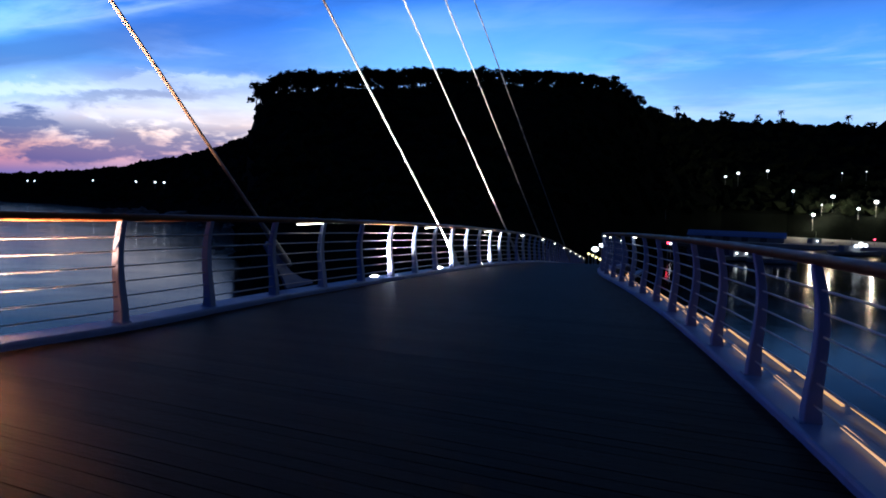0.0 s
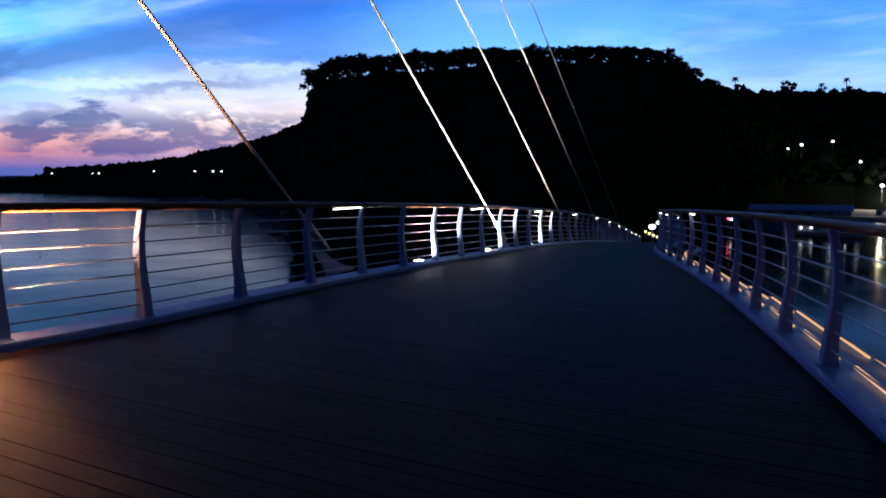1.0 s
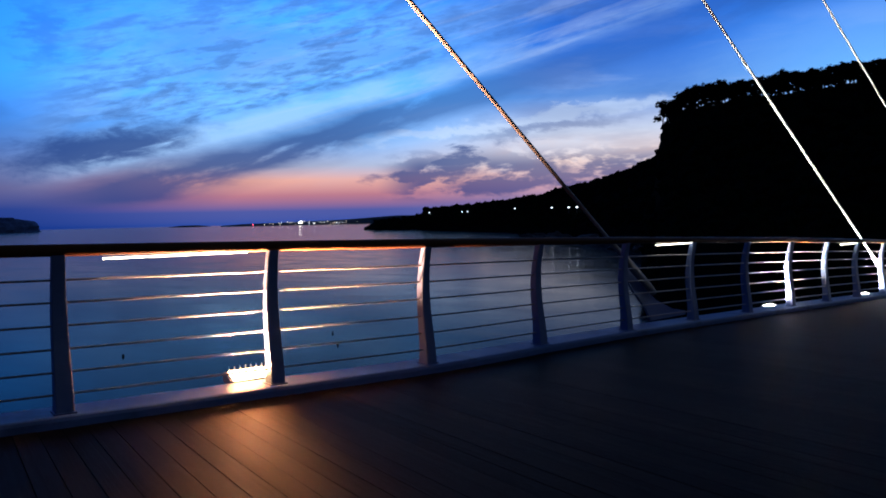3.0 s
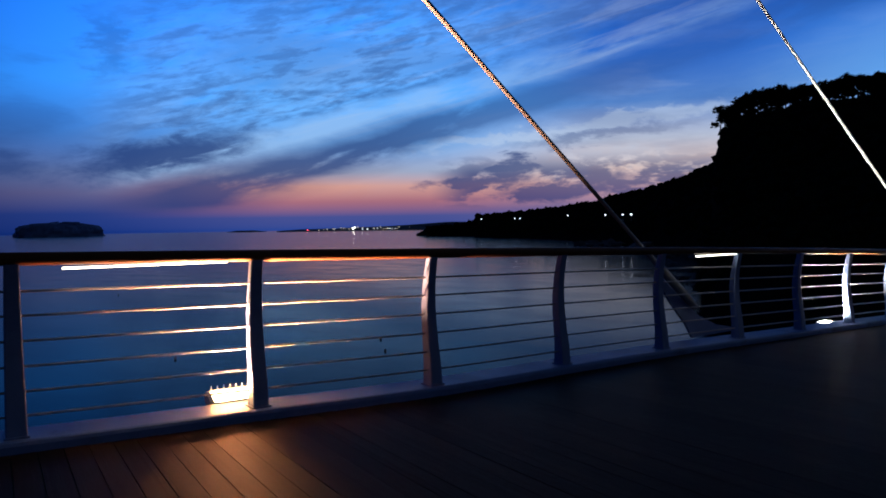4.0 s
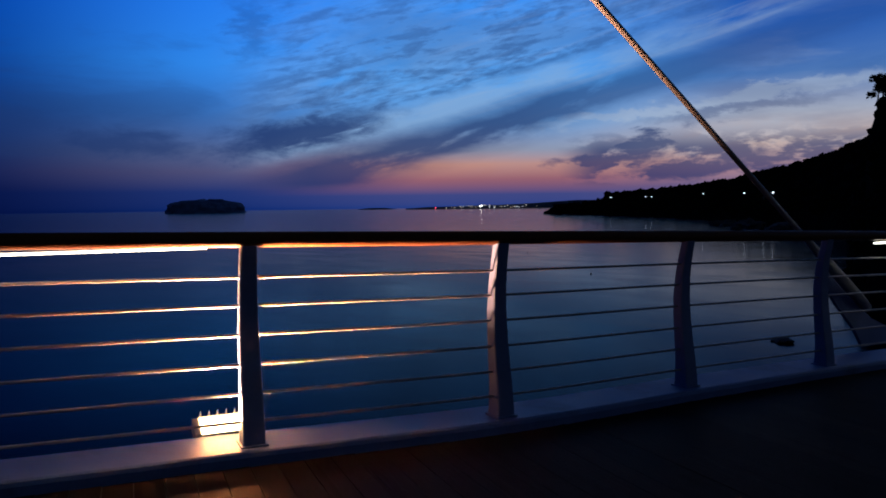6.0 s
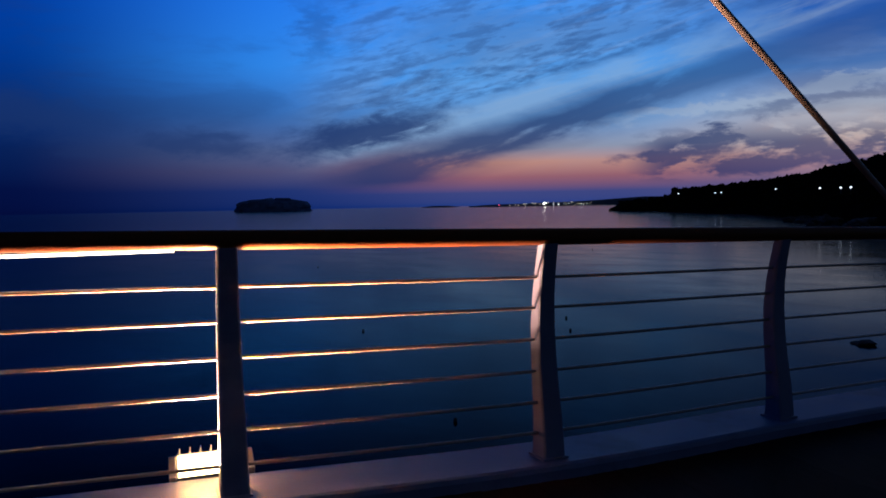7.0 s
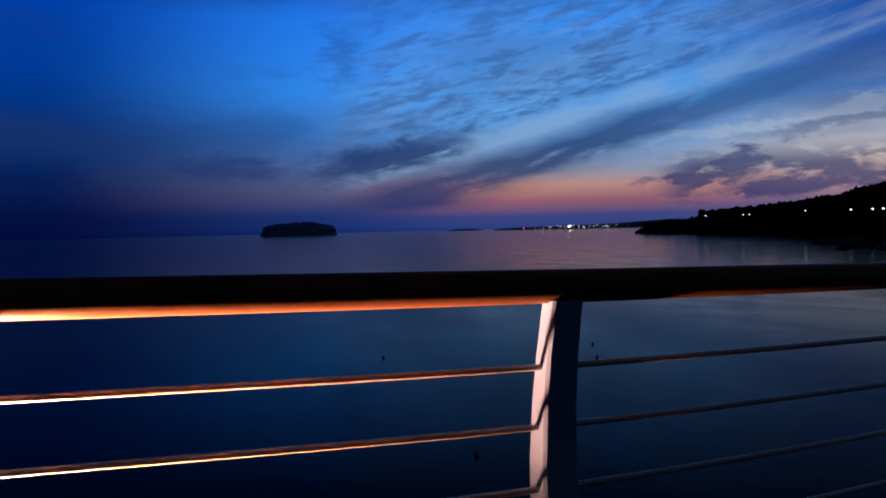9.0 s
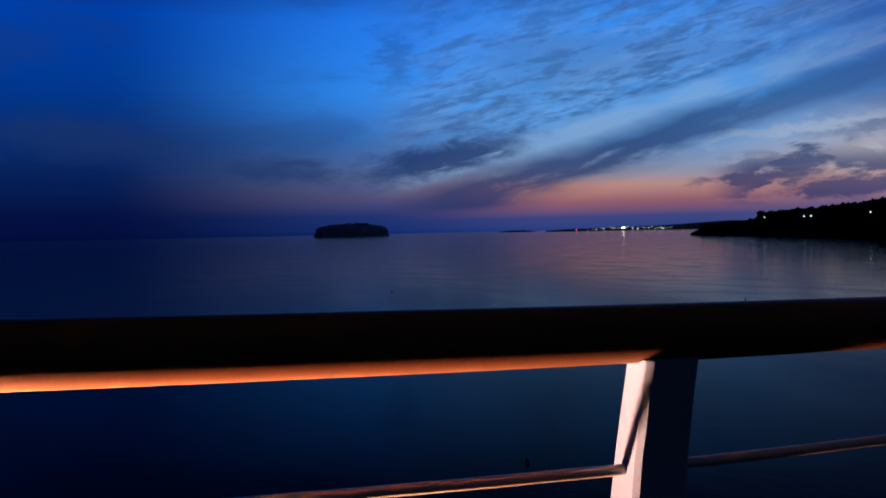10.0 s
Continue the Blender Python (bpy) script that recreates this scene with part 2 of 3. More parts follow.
M_BUOY = material("dark_float", (0.05, 0.04, 0.04), 0.5, vary=0.2, scale=4, bump=0.1)
M_STRIP = glowing("warm_white_led", (1.0, 0.82, 0.56), 9.0)
M_STRIP_FAR = glowing("cool_white_led", (1.0, 0.93, 0.72), 6.0)
M_GOLD = glowing("amber_led_line", (1.0, 0.5, 0.16), 0.5)
M_FLOOD = glowing("warm_floodlight_glass", (1.0, 0.55, 0.22), 40.0)
M_FLOOD_W = glowing("white_floodlight_glass", (1.0, 0.9, 0.74), 60.0)
M_BULB = glowing("white_lamp_globe", (0.9, 0.95, 1.0), 2.6)
M_BULB_WARM = glowing("warm_lamp_globe", (1.0, 0.78, 0.5), 1.8)
M_STRIP_DOT = glowing("yellow_far_strip_glow", (1.0, 0.85, 0.35), 1.6)
M_RED = glowing("red_signal_lamp", (1.0, 0.05, 0.1), 4.0)


def water_material():
    m = bpy.data.materials.new("sea_water")
    m.use_nodes = True
    n = Nodes(m.node_tree)
    b = m.node_tree.nodes["Principled BSDF"]
    b.inputs["Base Color"].default_value = (0.0005, 0.002, 0.007, 1)
    b.inputs["Roughness"].default_value = 0.12
    b.inputs["IOR"].default_value = 1.052
    co = m.node_tree.nodes.new("ShaderNodeTexCoord").outputs["Object"]
    x, y, z = n.split(co)
    swell = n.noise(n.vec(n.math("MULTIPLY", x, 0.05), n.math("MULTIPLY", y, 0.11)), 1.0, 5.0, 0.6, 0.3)
    chop = n.noise(n.vec(n.math("MULTIPLY", x, 0.5), n.math("MULTIPLY", y, 1.0)), 1.0, 4.0, 0.6)
    n.put(n.smooth(swell, 0.35, 0.7, 0.09, 0.16), b.inputs["Roughness"])
    bp = m.node_tree.nodes.new("ShaderNodeBump")
    bp.inputs["Strength"].default_value, bp.inputs["Distance"].default_value = 0.11, 0.35
    n.put(n.math("ADD", n.math("MULTIPLY", swell, 0.7), n.math("MULTIPLY", chop, 0.22)), bp.inputs["Height"])
    n.put(bp.outputs[0], b.inputs["Normal"])
    return m


M_SEA = water_material()


# ---------------------------------------------------------------- mesh helpers
def mesh_of(bm, name, mat, smooth=False):
    bmesh.ops.recalc_face_normals(bm, faces=bm.faces)
    me = bpy.data.meshes.new(name)
    bm.to_mesh(me)
    bm.free()
    me.materials.append(mat)
    if smooth:
        me.polygons.foreach_set("use_smooth", [True] * len(me.polygons))
    return me


def part(name, bm, mat, parent=None, label="", smooth=False):
    ob = new(name, mesh_of(bm, name, mat, smooth))
    ob.parent = parent
    if label:
        tagged(ob, label)
    return ob


def thing(name, label, category, group="", kind="", at=None):
    ob = new(name)
    ob.empty_display_size = 0.1
    if at is not None:
        ob.matrix_basis = at
    return tagged(ob, label, category, group, kind)


def box(bm, lo, hi, m=None, bevel=0.0):
    made = bmesh.ops.create_cube(bm, size=1.0)["verts"]
    for v in made:
        v.co = Vector([l + (c + 0.5) * (h - l) for c, l, h in zip(v.co, lo, hi)])
    if bevel:
        edges = list({e for v in made for e in v.link_edges})
        made = bmesh.ops.bevel(bm, geom=edges, offset=bevel, segments=2, affect="EDGES", profile=0.6)["verts"]
        made = list(made)
    if m is not None:
        for v in made:
            v.co = m @ v.co
    return made


def tube(bm, pts, radii, sides=10, cap=True):
    """A round tube through the points; radii: one number or one a point."""
    pts = [Vector(p) for p in pts]
    if not hasattr(radii, "__len__"):
        radii = [radii] * len(pts)
    rings = []
    for i, p in enumerate(pts):
        d = (pts[min(i + 1, len(pts) - 1)] - pts[max(i - 1, 0)]).normalized()
        ref = Vector((0, 0, 1)) if abs(d.z) < 0.9 else Vector((1, 0, 0))
        u = d.cross(ref).normalized()
        v = u.cross(d)
        rings.append([bm.verts.new(p + radii[i] * (math.cos(a) * u + math.sin(a) * v)) for a in (2 * math.pi * k / sides for k in range(sides))])
    for a, b in zip(rings, rings[1:]):
        for k in range(sides):
            bm.faces.new((a[k], a[(k + 1) % sides], b[(k + 1) % sides], b[k]))
    if cap:
        bm.faces.new(rings[0][::-1])
        bm.faces.new(rings[-1])
    return rings


def sweep(bm, stations, closed=True):
    """Skins equal rings of points, station by station, and closes both ends."""
    rings = [[bm.verts.new(p) for p in ring] for ring in stations]
    n = len(rings[0])
    for a, b in zip(rings, rings[1:]):
        for k in range(n if closed else n - 1):
            bm.faces.new((a[k], a[(k + 1) % n], b[(k + 1) % n], b[k]))
    if closed:
        bm.faces.new(rings[0][::-1])
        bm.faces.new(rings[-1])


# ---------------------------------------------------------------- the bridge's plan
def curve(ys, xs):
    ys, xs = np.array(ys, float), np.array(xs, float)
    slope = np.gradient(xs, ys)

    def at(y):
        i = int(np.clip(np.searchsorted(ys, y) - 1, 0, len(ys) - 2))
        h = ys[i + 1] - ys[i]
        s = (y - ys[i]) / h
        if s < 0 or s > 1:
            j = i if s < 0 else i + 1
            return float(xs[j] + slope[j] * (y - ys[j]))
        return float((2 * s**3 - 3 * s**2 + 1) * xs[i] + (s**3 - 2 * s**2 + s) * h * slope[i] + (3 * s**2 - 2 * s**3) * xs[i + 1] + (s**3 - s**2) * h * slope[i + 1])
    return at


left_x = curve([-12, -4, 0, 3.25, 4.79, 6.30, 7.79, 9.5, 11.25, 14.54, 19.5, 26.1, 32.75, 39.4, 46, 53, 66, 80, 96],
               [-15.5, -11.0, -8.75, -6.87, -6.15, -5.58, -5.03, -4.64, -4.23, -3.36, -2.14, -0.566, 1.03, 2.5, 3.8, 5.2, 7.7, 10.4, 13.4])
right_x = curve([-12, 0, 4.99, 6.68, 8.43, 10.14, 11.83, 15.2, 18.6, 22, 26, 32.75, 39.4, 46, 53, 66, 80, 96],
                [-1.6, 0.5, 1.17, 1.37, 1.57, 1.755, 1.93, 2.21, 2.44, 2.66, 3.2, 4.9, 6.5, 7.9, 9.4, 12.0, 14.8, 17.9])


def kerb_z(y, side="left"):
    """Height of the kerb's top along the arched deck, which falls a little towards its landward side."""
    drop = float(np.interp(y, [14, 32], [0.13, 0.03])) if side == "right" else 0.0
    if y > 52:
        return kerb_z(52) - 0.098 * (y - 52) - drop
    return 0.08 - 0.0255 * (y - 7.9) - 0.00082 * (y - 7.9) ** 2 - drop


SIDES = {"left": (left_x, 1), "right": (right_x, -1)}


def station(side, y):
    """The place of the post line at y, the way along it and the way out from the deck."""
    fx, sign = SIDES[side]
    d = Vector((fx(y + 0.05) - fx(y - 0.05), 0.1, 0)).normalized()
    return Vector((fx(y), y, kerb_z(y, side))), d, Vector((-d.y, d.x, 0)) * sign


def march(side, y, step, count):
    """Stations at equal steps along one side, from y on (a negative step: backwards)."""
    out = [y]
    for _ in range(count):
        a, y2 = station(side, out[-1])[0], out[-1]
        for _ in range(40):
            y2 += 0.05 * (1 if step > 0 else -1)
            if (station(side, y2)[0] - a).length >= abs(step):
                break
        over = (station(side, y2)[0] - a).length - abs(step)
        out.append(y2 - over * (1 if step > 0 else -1) * 0.95)
    return out


PITCH = 1.7
left_posts = march("left", 6.30, -1.62, 7)[:0:-1] + [6.30, 7.79, 9.5] + march("left", 11.25, PITCH, 43)
right_posts = march("right", 4.99, -PITCH, 8)[:0:-1] + march("right", 4.99, PITCH, 34)


def frame_at(side, y, lift=0.0, out=0.0, along=0.0):
    """A pose on the kerb: x along the rail, y outwards (left side) or inwards (right side), z up."""
    p, d, o = station(side, y)
    p = p + o * out + d * along + Vector((0, 0, lift))
    n = Vector((-d.y, d.x, 0))
    return Matrix(((d.x, n.x, 0, p.x), (d.y, n.y, 0, p.y), (0, 0, 1, p.z), (0, 0, 0, 1)))


# ---------------------------------------------------------------- deck
Y0, Y1 = -11.0, 92.0
deck = thing("bridge_deck", "arched footbridge deck of dark weathered timber boards", "bridge deck", kind="structure")
bm = bmesh.new()
rings = []
for y in np.arange(Y0, Y1 + 0.1, 1.0):
    a, b, z, low = left_x(y), right_x(y), kerb_z(y) - 0.08, kerb_z(y, "right") - 0.08
    rings.append([(a - 0.1, y, z - 0.05), (b + 0.1, y, low - 0.05), (b - 0.5, y, low - 0.55), (a + 0.5, y, z - 0.55)])
sweep(bm, rings)
part("girder", bm, M_STEEL, deck, "dark steel box girder under the boards")


# ---------------------------------------------------------------- kerbs, railings
def kerb(side):
    k = thing("kerb", "pale painted steel kerb plate along the deck edge", "kerb", kind="structure")
    fx, sign = SIDES[side]
    bm = bmesh.new()
    prof = [(-0.13, -0.085), (-0.135, -0.03), (-0.128, -0.008), (-0.11, 0.0), (0.26, 0.0), (0.28, -0.01), (0.28, -0.12), (0.1, -0.13), (0.0, -0.12)]
    rings = []
    for y in np.arange(Y0, Y1 + 0.01, 0.45):
        p, d, o = station(side, y)
        rings.append([p + o * a + Vector((0, 0, h)) for a, h in prof])
    sweep(bm, rings)
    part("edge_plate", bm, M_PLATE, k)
    return k


kerb("left")
kerb("right")

POST_PROFILE = [(0.0, -0.055, 0.075), (0.06, -0.054, 0.068), (0.2, -0.04, 0.066), (0.36, -0.016, 0.078), (0.52, 0.002, 0.092), (0.68, 0.01, 0.096),
                (0.84, 0.004, 0.08), (0.96, -0.012, 0.058), (1.06, -0.032, 0.034), (1.11, -0.044, 0.022)]


def post_mesh():
    """Bowed flat post: narrow at the top, wide at the foot, bellied outwards."""
    bm = bmesh.new()
    rings = []
    for h, a, b in POST_PROFILE:
        t = 0.064 - 0.018 * h
        c = 0.008
        rings.append([(-t, a + c, h), (-t + c, a, h), (t - c, a, h), (t, a + c, h), (t, b - c, h), (t - c, b, h), (-t + c, b, h), (-t, b - c, h)])
    sweep(bm, rings)
    return bm


post_data = {}
for side in SIDES:
    bm = post_mesh()
    if side == "right":
        bmesh.ops.scale(bm, vec=(1, -1, 1), verts=bm.verts)
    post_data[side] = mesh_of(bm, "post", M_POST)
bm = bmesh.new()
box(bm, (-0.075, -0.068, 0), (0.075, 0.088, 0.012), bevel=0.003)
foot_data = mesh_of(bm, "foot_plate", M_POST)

BARS = [0.13, 0.285, 0.445, 0.61, 0.775, 0.935]


def bow(h):
    hs = [r[0] for r in POST_PROFILE]
    return float(np.interp(h, hs, [0.5 * (r[1] + r[2]) for r in POST_PROFILE]))


def railing(side, posts, strip_posts):
    r = thing("railing", "curved white steel railing with round brown handrail and steel bars", "railing", group="bridge railings", kind="structure")
    for y in posts:
        p = new("post", post_data[side])
        p.parent, p.matrix_basis = r, frame_at(side, y)
        f = new("foot_plate", foot_data)
        f.parent = p
    ys = np.arange(posts[0] - 0.3, posts[-1] + 0.3, 0.34)
    bm = bmesh.new()
    tube(bm, [station(side, y)[0] + Vector((0, 0, 1.145)) for y in np.arange(ys[0], ys[-1], 0.11)], 0.0435, 48)
    part("handrail", bm, M_RAIL, r, "round dark brown handrail", smooth=True)
    for h in BARS:
        bm = bmesh.new()
        pts = []
        for y in np.arange(ys[0], ys[-1], 0.17):
            p, d, o = station(side, y)
            pts.append(p + o * bow(h) + Vector((0, 0, h)))
        tube(bm, pts, 0.0085, 10)
        part("rail_bar", bm, M_BAR, r, smooth=True)
    for i, y in enumerate(posts):
        for a, b in strip_posts.get(i, ()):
            bm = bmesh.new()
            rings = []
            for s in np.linspace(a, b, 6):
                m = frame_at(side, y, 1.1115, 0, s)
                rings.append([m @ Vector(c) for c in ((0, -0.016, 0), (0, 0.016, 0), (0, 0.012, -0.012), (0, -0.012, -0.012))])
            sweep(bm, rings)
            part("light_strip", bm, M_STRIP if y < 8 else M_STRIP_FAR, r, "glowing white light strip under the handrail")
    return r


i0 = 7
railing("left", left_posts, {i0 + 4 * k: [(-1.32, -0.22)] if k == 0 else [(-0.95, -0.02)] for k in range(0, 12)})
j0 = min(range(len(right_posts)), key=lambda i: abs(right_posts[i] - 16.6))
railing("right", right_posts, {j0 + 4 * k: [(-0.5, 0.1)] for k in range(0, 5)})


# ---------------------------------------------------------------- floodlights
BEAM_WATTS, GLOW_WATTS, WHITE_WATTS = 850.0, 25.0, 650.0


def floodlight(y, along, warm):
    """Flat box lamp outside the kerb; the warm one leans in over it and carries bird spikes on its upper edge."""
    at = frame_at("left", y, 0.0 if warm else -0.075, 0.37 if warm else 0.34, along)
    f = thing("floodlight", "lit flat floodlight with bird spikes fixed outside the kerb" if warm else "lit white floodlight fixed outside the kerb",
              "floodlight", group="cable floodlights", at=at)
    tilt = Matrix.Translation((0, 0, 0.035 if warm else 0.06)) @ Matrix.Rotation(radians(24 if warm else 6), 4, "X")
    bm = bmesh.new()
    box(bm, (-0.165, -0.082, -0.06), (0.165, 0.082, -0.004), tilt, 0.008)
    part("housing", bm, M_HOUSING, f)
    for a, b in (((-0.165, -0.082, -0.004), (0.165, -0.074, 0.006)), ((-0.165, 0.074, -0.004), (0.165, 0.082, 0.014))):
        bm = bmesh.new()
        box(bm, a, b, tilt, 0.002)
        part("rim", bm, M_HOUSING, f)
    bm = bmesh.new()
    box(bm, (-0.155, -0.072, -0.003), (0.155, 0.072, 0.003), tilt, 0.001)
    part("glass", bm, M_FLOOD if warm else M_FLOOD_W, f, "glowing glass")
    for s in (-1, 1):
        bm = bmesh.new()
        box(bm, (s * 0.183 - 0.016, -0.075, -0.07), (s * 0.183 + 0.016, 0.075, 0.012), tilt, 0.005)
        box(bm, (s * 0.183 - 0.006, -0.1, -0.12), (s * 0.183 + 0.006, 0.02, -0.03), None, 0.003)
        part("bracket", bm, M_HOUSING, f)
    for k in range(7 if warm else 0):
        bm = bmesh.new()
        foot = tilt @ Vector((-0.15 + 0.05 * k, 0.078, 0.01))
        tube(bm, [foot, foot + Vector((0.004, 0.004, 0.034))], [0.008, 0.001], 6)
        part("bird_spike", bm, M_SPIKE, f)
    lamps = [("floodlight_beam", BEAM_WATTS, 126, (1.0, 0.42, 0.2), (0, 0, 0.022), (-8, 8)), ("floodlight_glow", GLOW_WATTS, 179, (1.0, 0.33, 0.1), (0, 0.075, 0.075), (16, 0))]
    for name, watts, spread, colour, shift, (lean, slew) in lamps if warm else [("floodlight_beam", WHITE_WATTS, 140, (1.0, 0.86, 0.66), (0, 0, 0.022), (0, 8))]:
        lamp = bpy.data.lights.new(name, "AREA")
        lamp.shape, lamp.size, lamp.size_y = "RECTANGLE", 0.26, 0.1
        lamp.spread, lamp.energy, lamp.color = radians(spread), watts, colour
        new(name, lamp).matrix_basis = at @ tilt @ Matrix.Translation(shift) @ Matrix.Rotation(radians(lean), 4, "X") @ Matrix.Rotation(radians(slew), 4, "Y") @ Matrix.Rotation(math.pi, 4, "X")
    return f


floodlight(6.30, -0.075, True)
for k in (6, 9, 12):
    floodlight(left_posts[i0 + k], -0.06, False)


# ---------------------------------------------------------------- stay cables
def stay(y, foot, way, length):
    p, d, o = station("left", y)
    foot = Vector(foot)
    way = Vector(way).normalized()
    c = thing("stay_cable", "pale sheathed stay cable rising from a steel fin", "cable", group="stay cables")
    bm = bmesh.new()
    tube(bm, [foot + way * k for k in np.linspace(1.5, length, int(length))], 0.024, 14)
    part("strand", bm, M_CABLE, c, smooth=True)
    bm = bmesh.new()
    tube(bm, [foot + way * 0.55, foot + way * 0.75, foot + way * 1.7, foot + way * 1.8, foot + way * 2.3], [0.05, 0.06, 0.056, 0.042, 0.025], 14)
    part("socket", bm, M_CABLE, c, "tapered steel cable socket", smooth=True)
    up = Vector((0, 0, 1))
    bm = bmesh.new()
    pts = []
    for a, h in ((0.55, -0.1), (0.15, -0.03), (-0.3, 0.14), (-0.7, 0.4), (-1.12, 0.72), (-1.22, 0.64), (-0.92, 0.33), (-0.6, 0.04), (-0.45, -0.16), (0.55, -0.16)):
        pts.append(foot + d * a + up * h)
    sweep(bm, [[q - o * 0.02 for q in pts], [q + o * 0.02 for q in pts]])
    part("fin_plate", bm, M_POST, c, "white curved steel anchor fin")
    bm = bmesh.new()
    m = frame_at("left", y, -0.12, 0.27)
    box(bm, (-0.42, 0.0, -0.2), (0.5, 0.5, -0.06), m, 0.01)
    part("anchor_block", bm, M_POST, c)
    return c


stay(13.5, (-4.41, 13.67, 0.0), (-0.1, -0.857, 0.505), 46)
stay(23.5, (-1.59, 23.47, -0.51), (-0.196, -0.869, 0.455), 60)
stay(33.5, (0.91, 33.5, -1.1), (-0.237, -0.864, 0.445), 70)
stay(42.3, (3.1, 42.3, -1.76), (-0.253, -0.859, 0.446), 80)
stay(51.9, (5.5, 51.9, -2.62), (-0.264, -0.854, 0.448), 90)

# ---------------------------------------------------------------- outer ledge lights on the landward side
LED_A, LED_B = (0.13, 0.004), (0.87, -0.3)
ledge = thing("service_ledge", "grey steel service ledge tinted dusk blue, with amber light lines", "ledge", kind="structure")
bm = bmesh.new()
rings = []
for y in np.arange(Y0, 60, 0.6):
    p, d, o = station("right", y)
    rings.append([p + o * a + Vector((0, 0, z)) for a, z in ((0.74, -0.33), (1.02, -0.31), (1.02, -0.42), (0.74, -0.44))])
sweep(bm, rings)
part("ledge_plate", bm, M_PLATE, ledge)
for off, lift, lengths in ((LED_A[0], LED_A[1], 0.62), (LED_B[0], LED_B[1], 0.75)):
    for y in right_posts[5:22]:
        bm = bmesh.new()
        rings = []
        for s in np.linspace(0.2, 0.2 + lengths * 2, 5):
            m = frame_at("right", y, lift, off, s)
            rings.append([m @ Vector(c) for c in ((0, -0.014, 0), (0, 0.014, 0), (0, 0.014, 0.018), (0, -0.014, 0.018))])
        sweep(bm, rings)
        part("light_line", bm, M_GOLD, ledge, "amber light line")


# ---------------------------------------------------------------- sea
SEA = -12.0
bm = bmesh.new()
prev = None
for r in (0.0, 30, 80, 200, 500, 1200, 2500, 4700):
    if r == 0:
        prev = [bm.verts.new((0, 0, SEA))]
        continue
    ring = [bm.verts.new((r * math.cos(a), r * math.sin(a), SEA)) for a in (2 * math.pi * k / 64 for k in range(64))]
    for k in range(64):
        if len(prev) == 1:
            bm.faces.new((prev[0], ring[k], ring[(k + 1) % 64]))
        else:
            bm.faces.new((prev[k], ring[k], ring[(k + 1) % 64], prev[(k + 1) % 64]))
    prev = ring
sea = part("water", bm, M_SEA)
tagged(sea, "calm dark blue sea reflecting the dusk sky", "sea", kind="structure")


# ---------------------------------------------------------------- land
def polar(az, r, z=0.0):
    return Vector((-math.sin(radians(az)) * r, math.cos(radians(az)) * r, z))


def land(name, label, azs, near, ridge, tops, step, mat, rough, back=1.35, rows=26, seed=0.0):
    """A hill seen from the bridge: shore at near, crest at ridge metres off, with the crest's angle above eye level in tops."""
    bm = bmesh.new()
    grid = []
    for az in np.arange(azs[0], azs[-1] - 1e-6, -step):
        r0, r1, e = (float(np.interp(-az, [-a for a in azs], some)) for some in (near, ridge, tops))
        top = 1.5 + math.tan(radians(e)) * r1
        col = []
        for k in range(rows):
            s = k / (rows - 1)
            if s < 0.75:
                u = s / 0.75
                r = r0 + (r1 - r0) * u
                z = SEA - 1 + (top - SEA + 1) * (0.16 * min(1, u * 9) + 0.84 * u ** 1.25)
            else:
                u = (s - 0.75) / 0.25
                r = r1 + (back - 1) * r1 * u
                z = top - (top - SEA + 4) * u ** 1.6
            p = polar(az, r)
            n = noise.fractal(Vector((p.x, p.y, seed)) * (6.0 / r1), 1.0, 2.0, 5)
            col.append(bm.verts.new((p.x, p.y, z + n * rough * min(1.0, 3 * s) * (1 if s < 0.7 else 0.5))))
        grid.append(col)
    for a, b in zip(grid, grid[1:]):
        for k in range(rows - 1):
            bm.faces.new((a[k], b[k], b[k + 1], a[k + 1]))
    for col, flip in ((grid[0], False), (grid[-1], True)):
        low = [bm.verts.new((v.co.x, v.co.y, SEA - 3)) for v in col]
        for k in range(rows - 1):
            bm.faces.new((col[k], col[k + 1], low[k + 1], low[k]))
    ob = part(name, bm, mat, smooth=False)
    return tagged(ob, label, "hill", kind="structure")


HILL_AZ = [17.3, 16.7, 16.4, 16.2, 15.4, 13.5, 10, 6, 1.8, -2.3, -6.4, -9.2, -11.6, -14.3, -17.3, -21.6, -27, -35, -50, -70]
HILL_TOP = [0.3, 1.4, 2.4, 5.5, 6.5, 7.15, 7.45, 7.75, 7.95, 8.0, 8.0, 7.7, 6.4, 5.7, 5.5, 5.3, 5.0, 4.6, 4.0, 3.0]
HILL_R = [250, 250, 250, 250, 250, 250, 252, 256, 260, 268, 276, 290, 320, 380, 430, 450, 450, 420, 360, 300]
HILL_NEAR = [110, 104, 103, 102, 100, 98, 95, 95, 100, 110, 140, 190, 250, 300, 340, 350, 330, 260, 190, 150]
land("hill", "wooded headland hill with a sheer cliff end, coloured in dusk black", HILL_AZ, HILL_NEAR, HILL_R, HILL_TOP, 0.35, M_HILL, 2.2)
HEAD_AZ = [37.4, 36.6, 35, 33.2, 32.9, 28.4, 24.4, 20.5, 18, 16, 13]
HEAD_TOP = [-0.55, -0.15, 0.0, 0.2, 0.62, 0.95, 1.45, 2.35, 3.1, 4.0, 5.0]
HEAD_R = [1120, 1120, 1100, 1050, 1000, 860, 720, 600, 520, 470, 420]
HEAD_NEAR = [1080, 1040, 1000, 960, 930, 760, 560, 430, 340, 300, 260]
land("headland", "low wooded headland sloping down to the sea, coloured dusk dark", HEAD_AZ, HEAD_NEAR, HEAD_R, HEAD_TOP, 0.2, M_HILL, 1.2, seed=5.0)


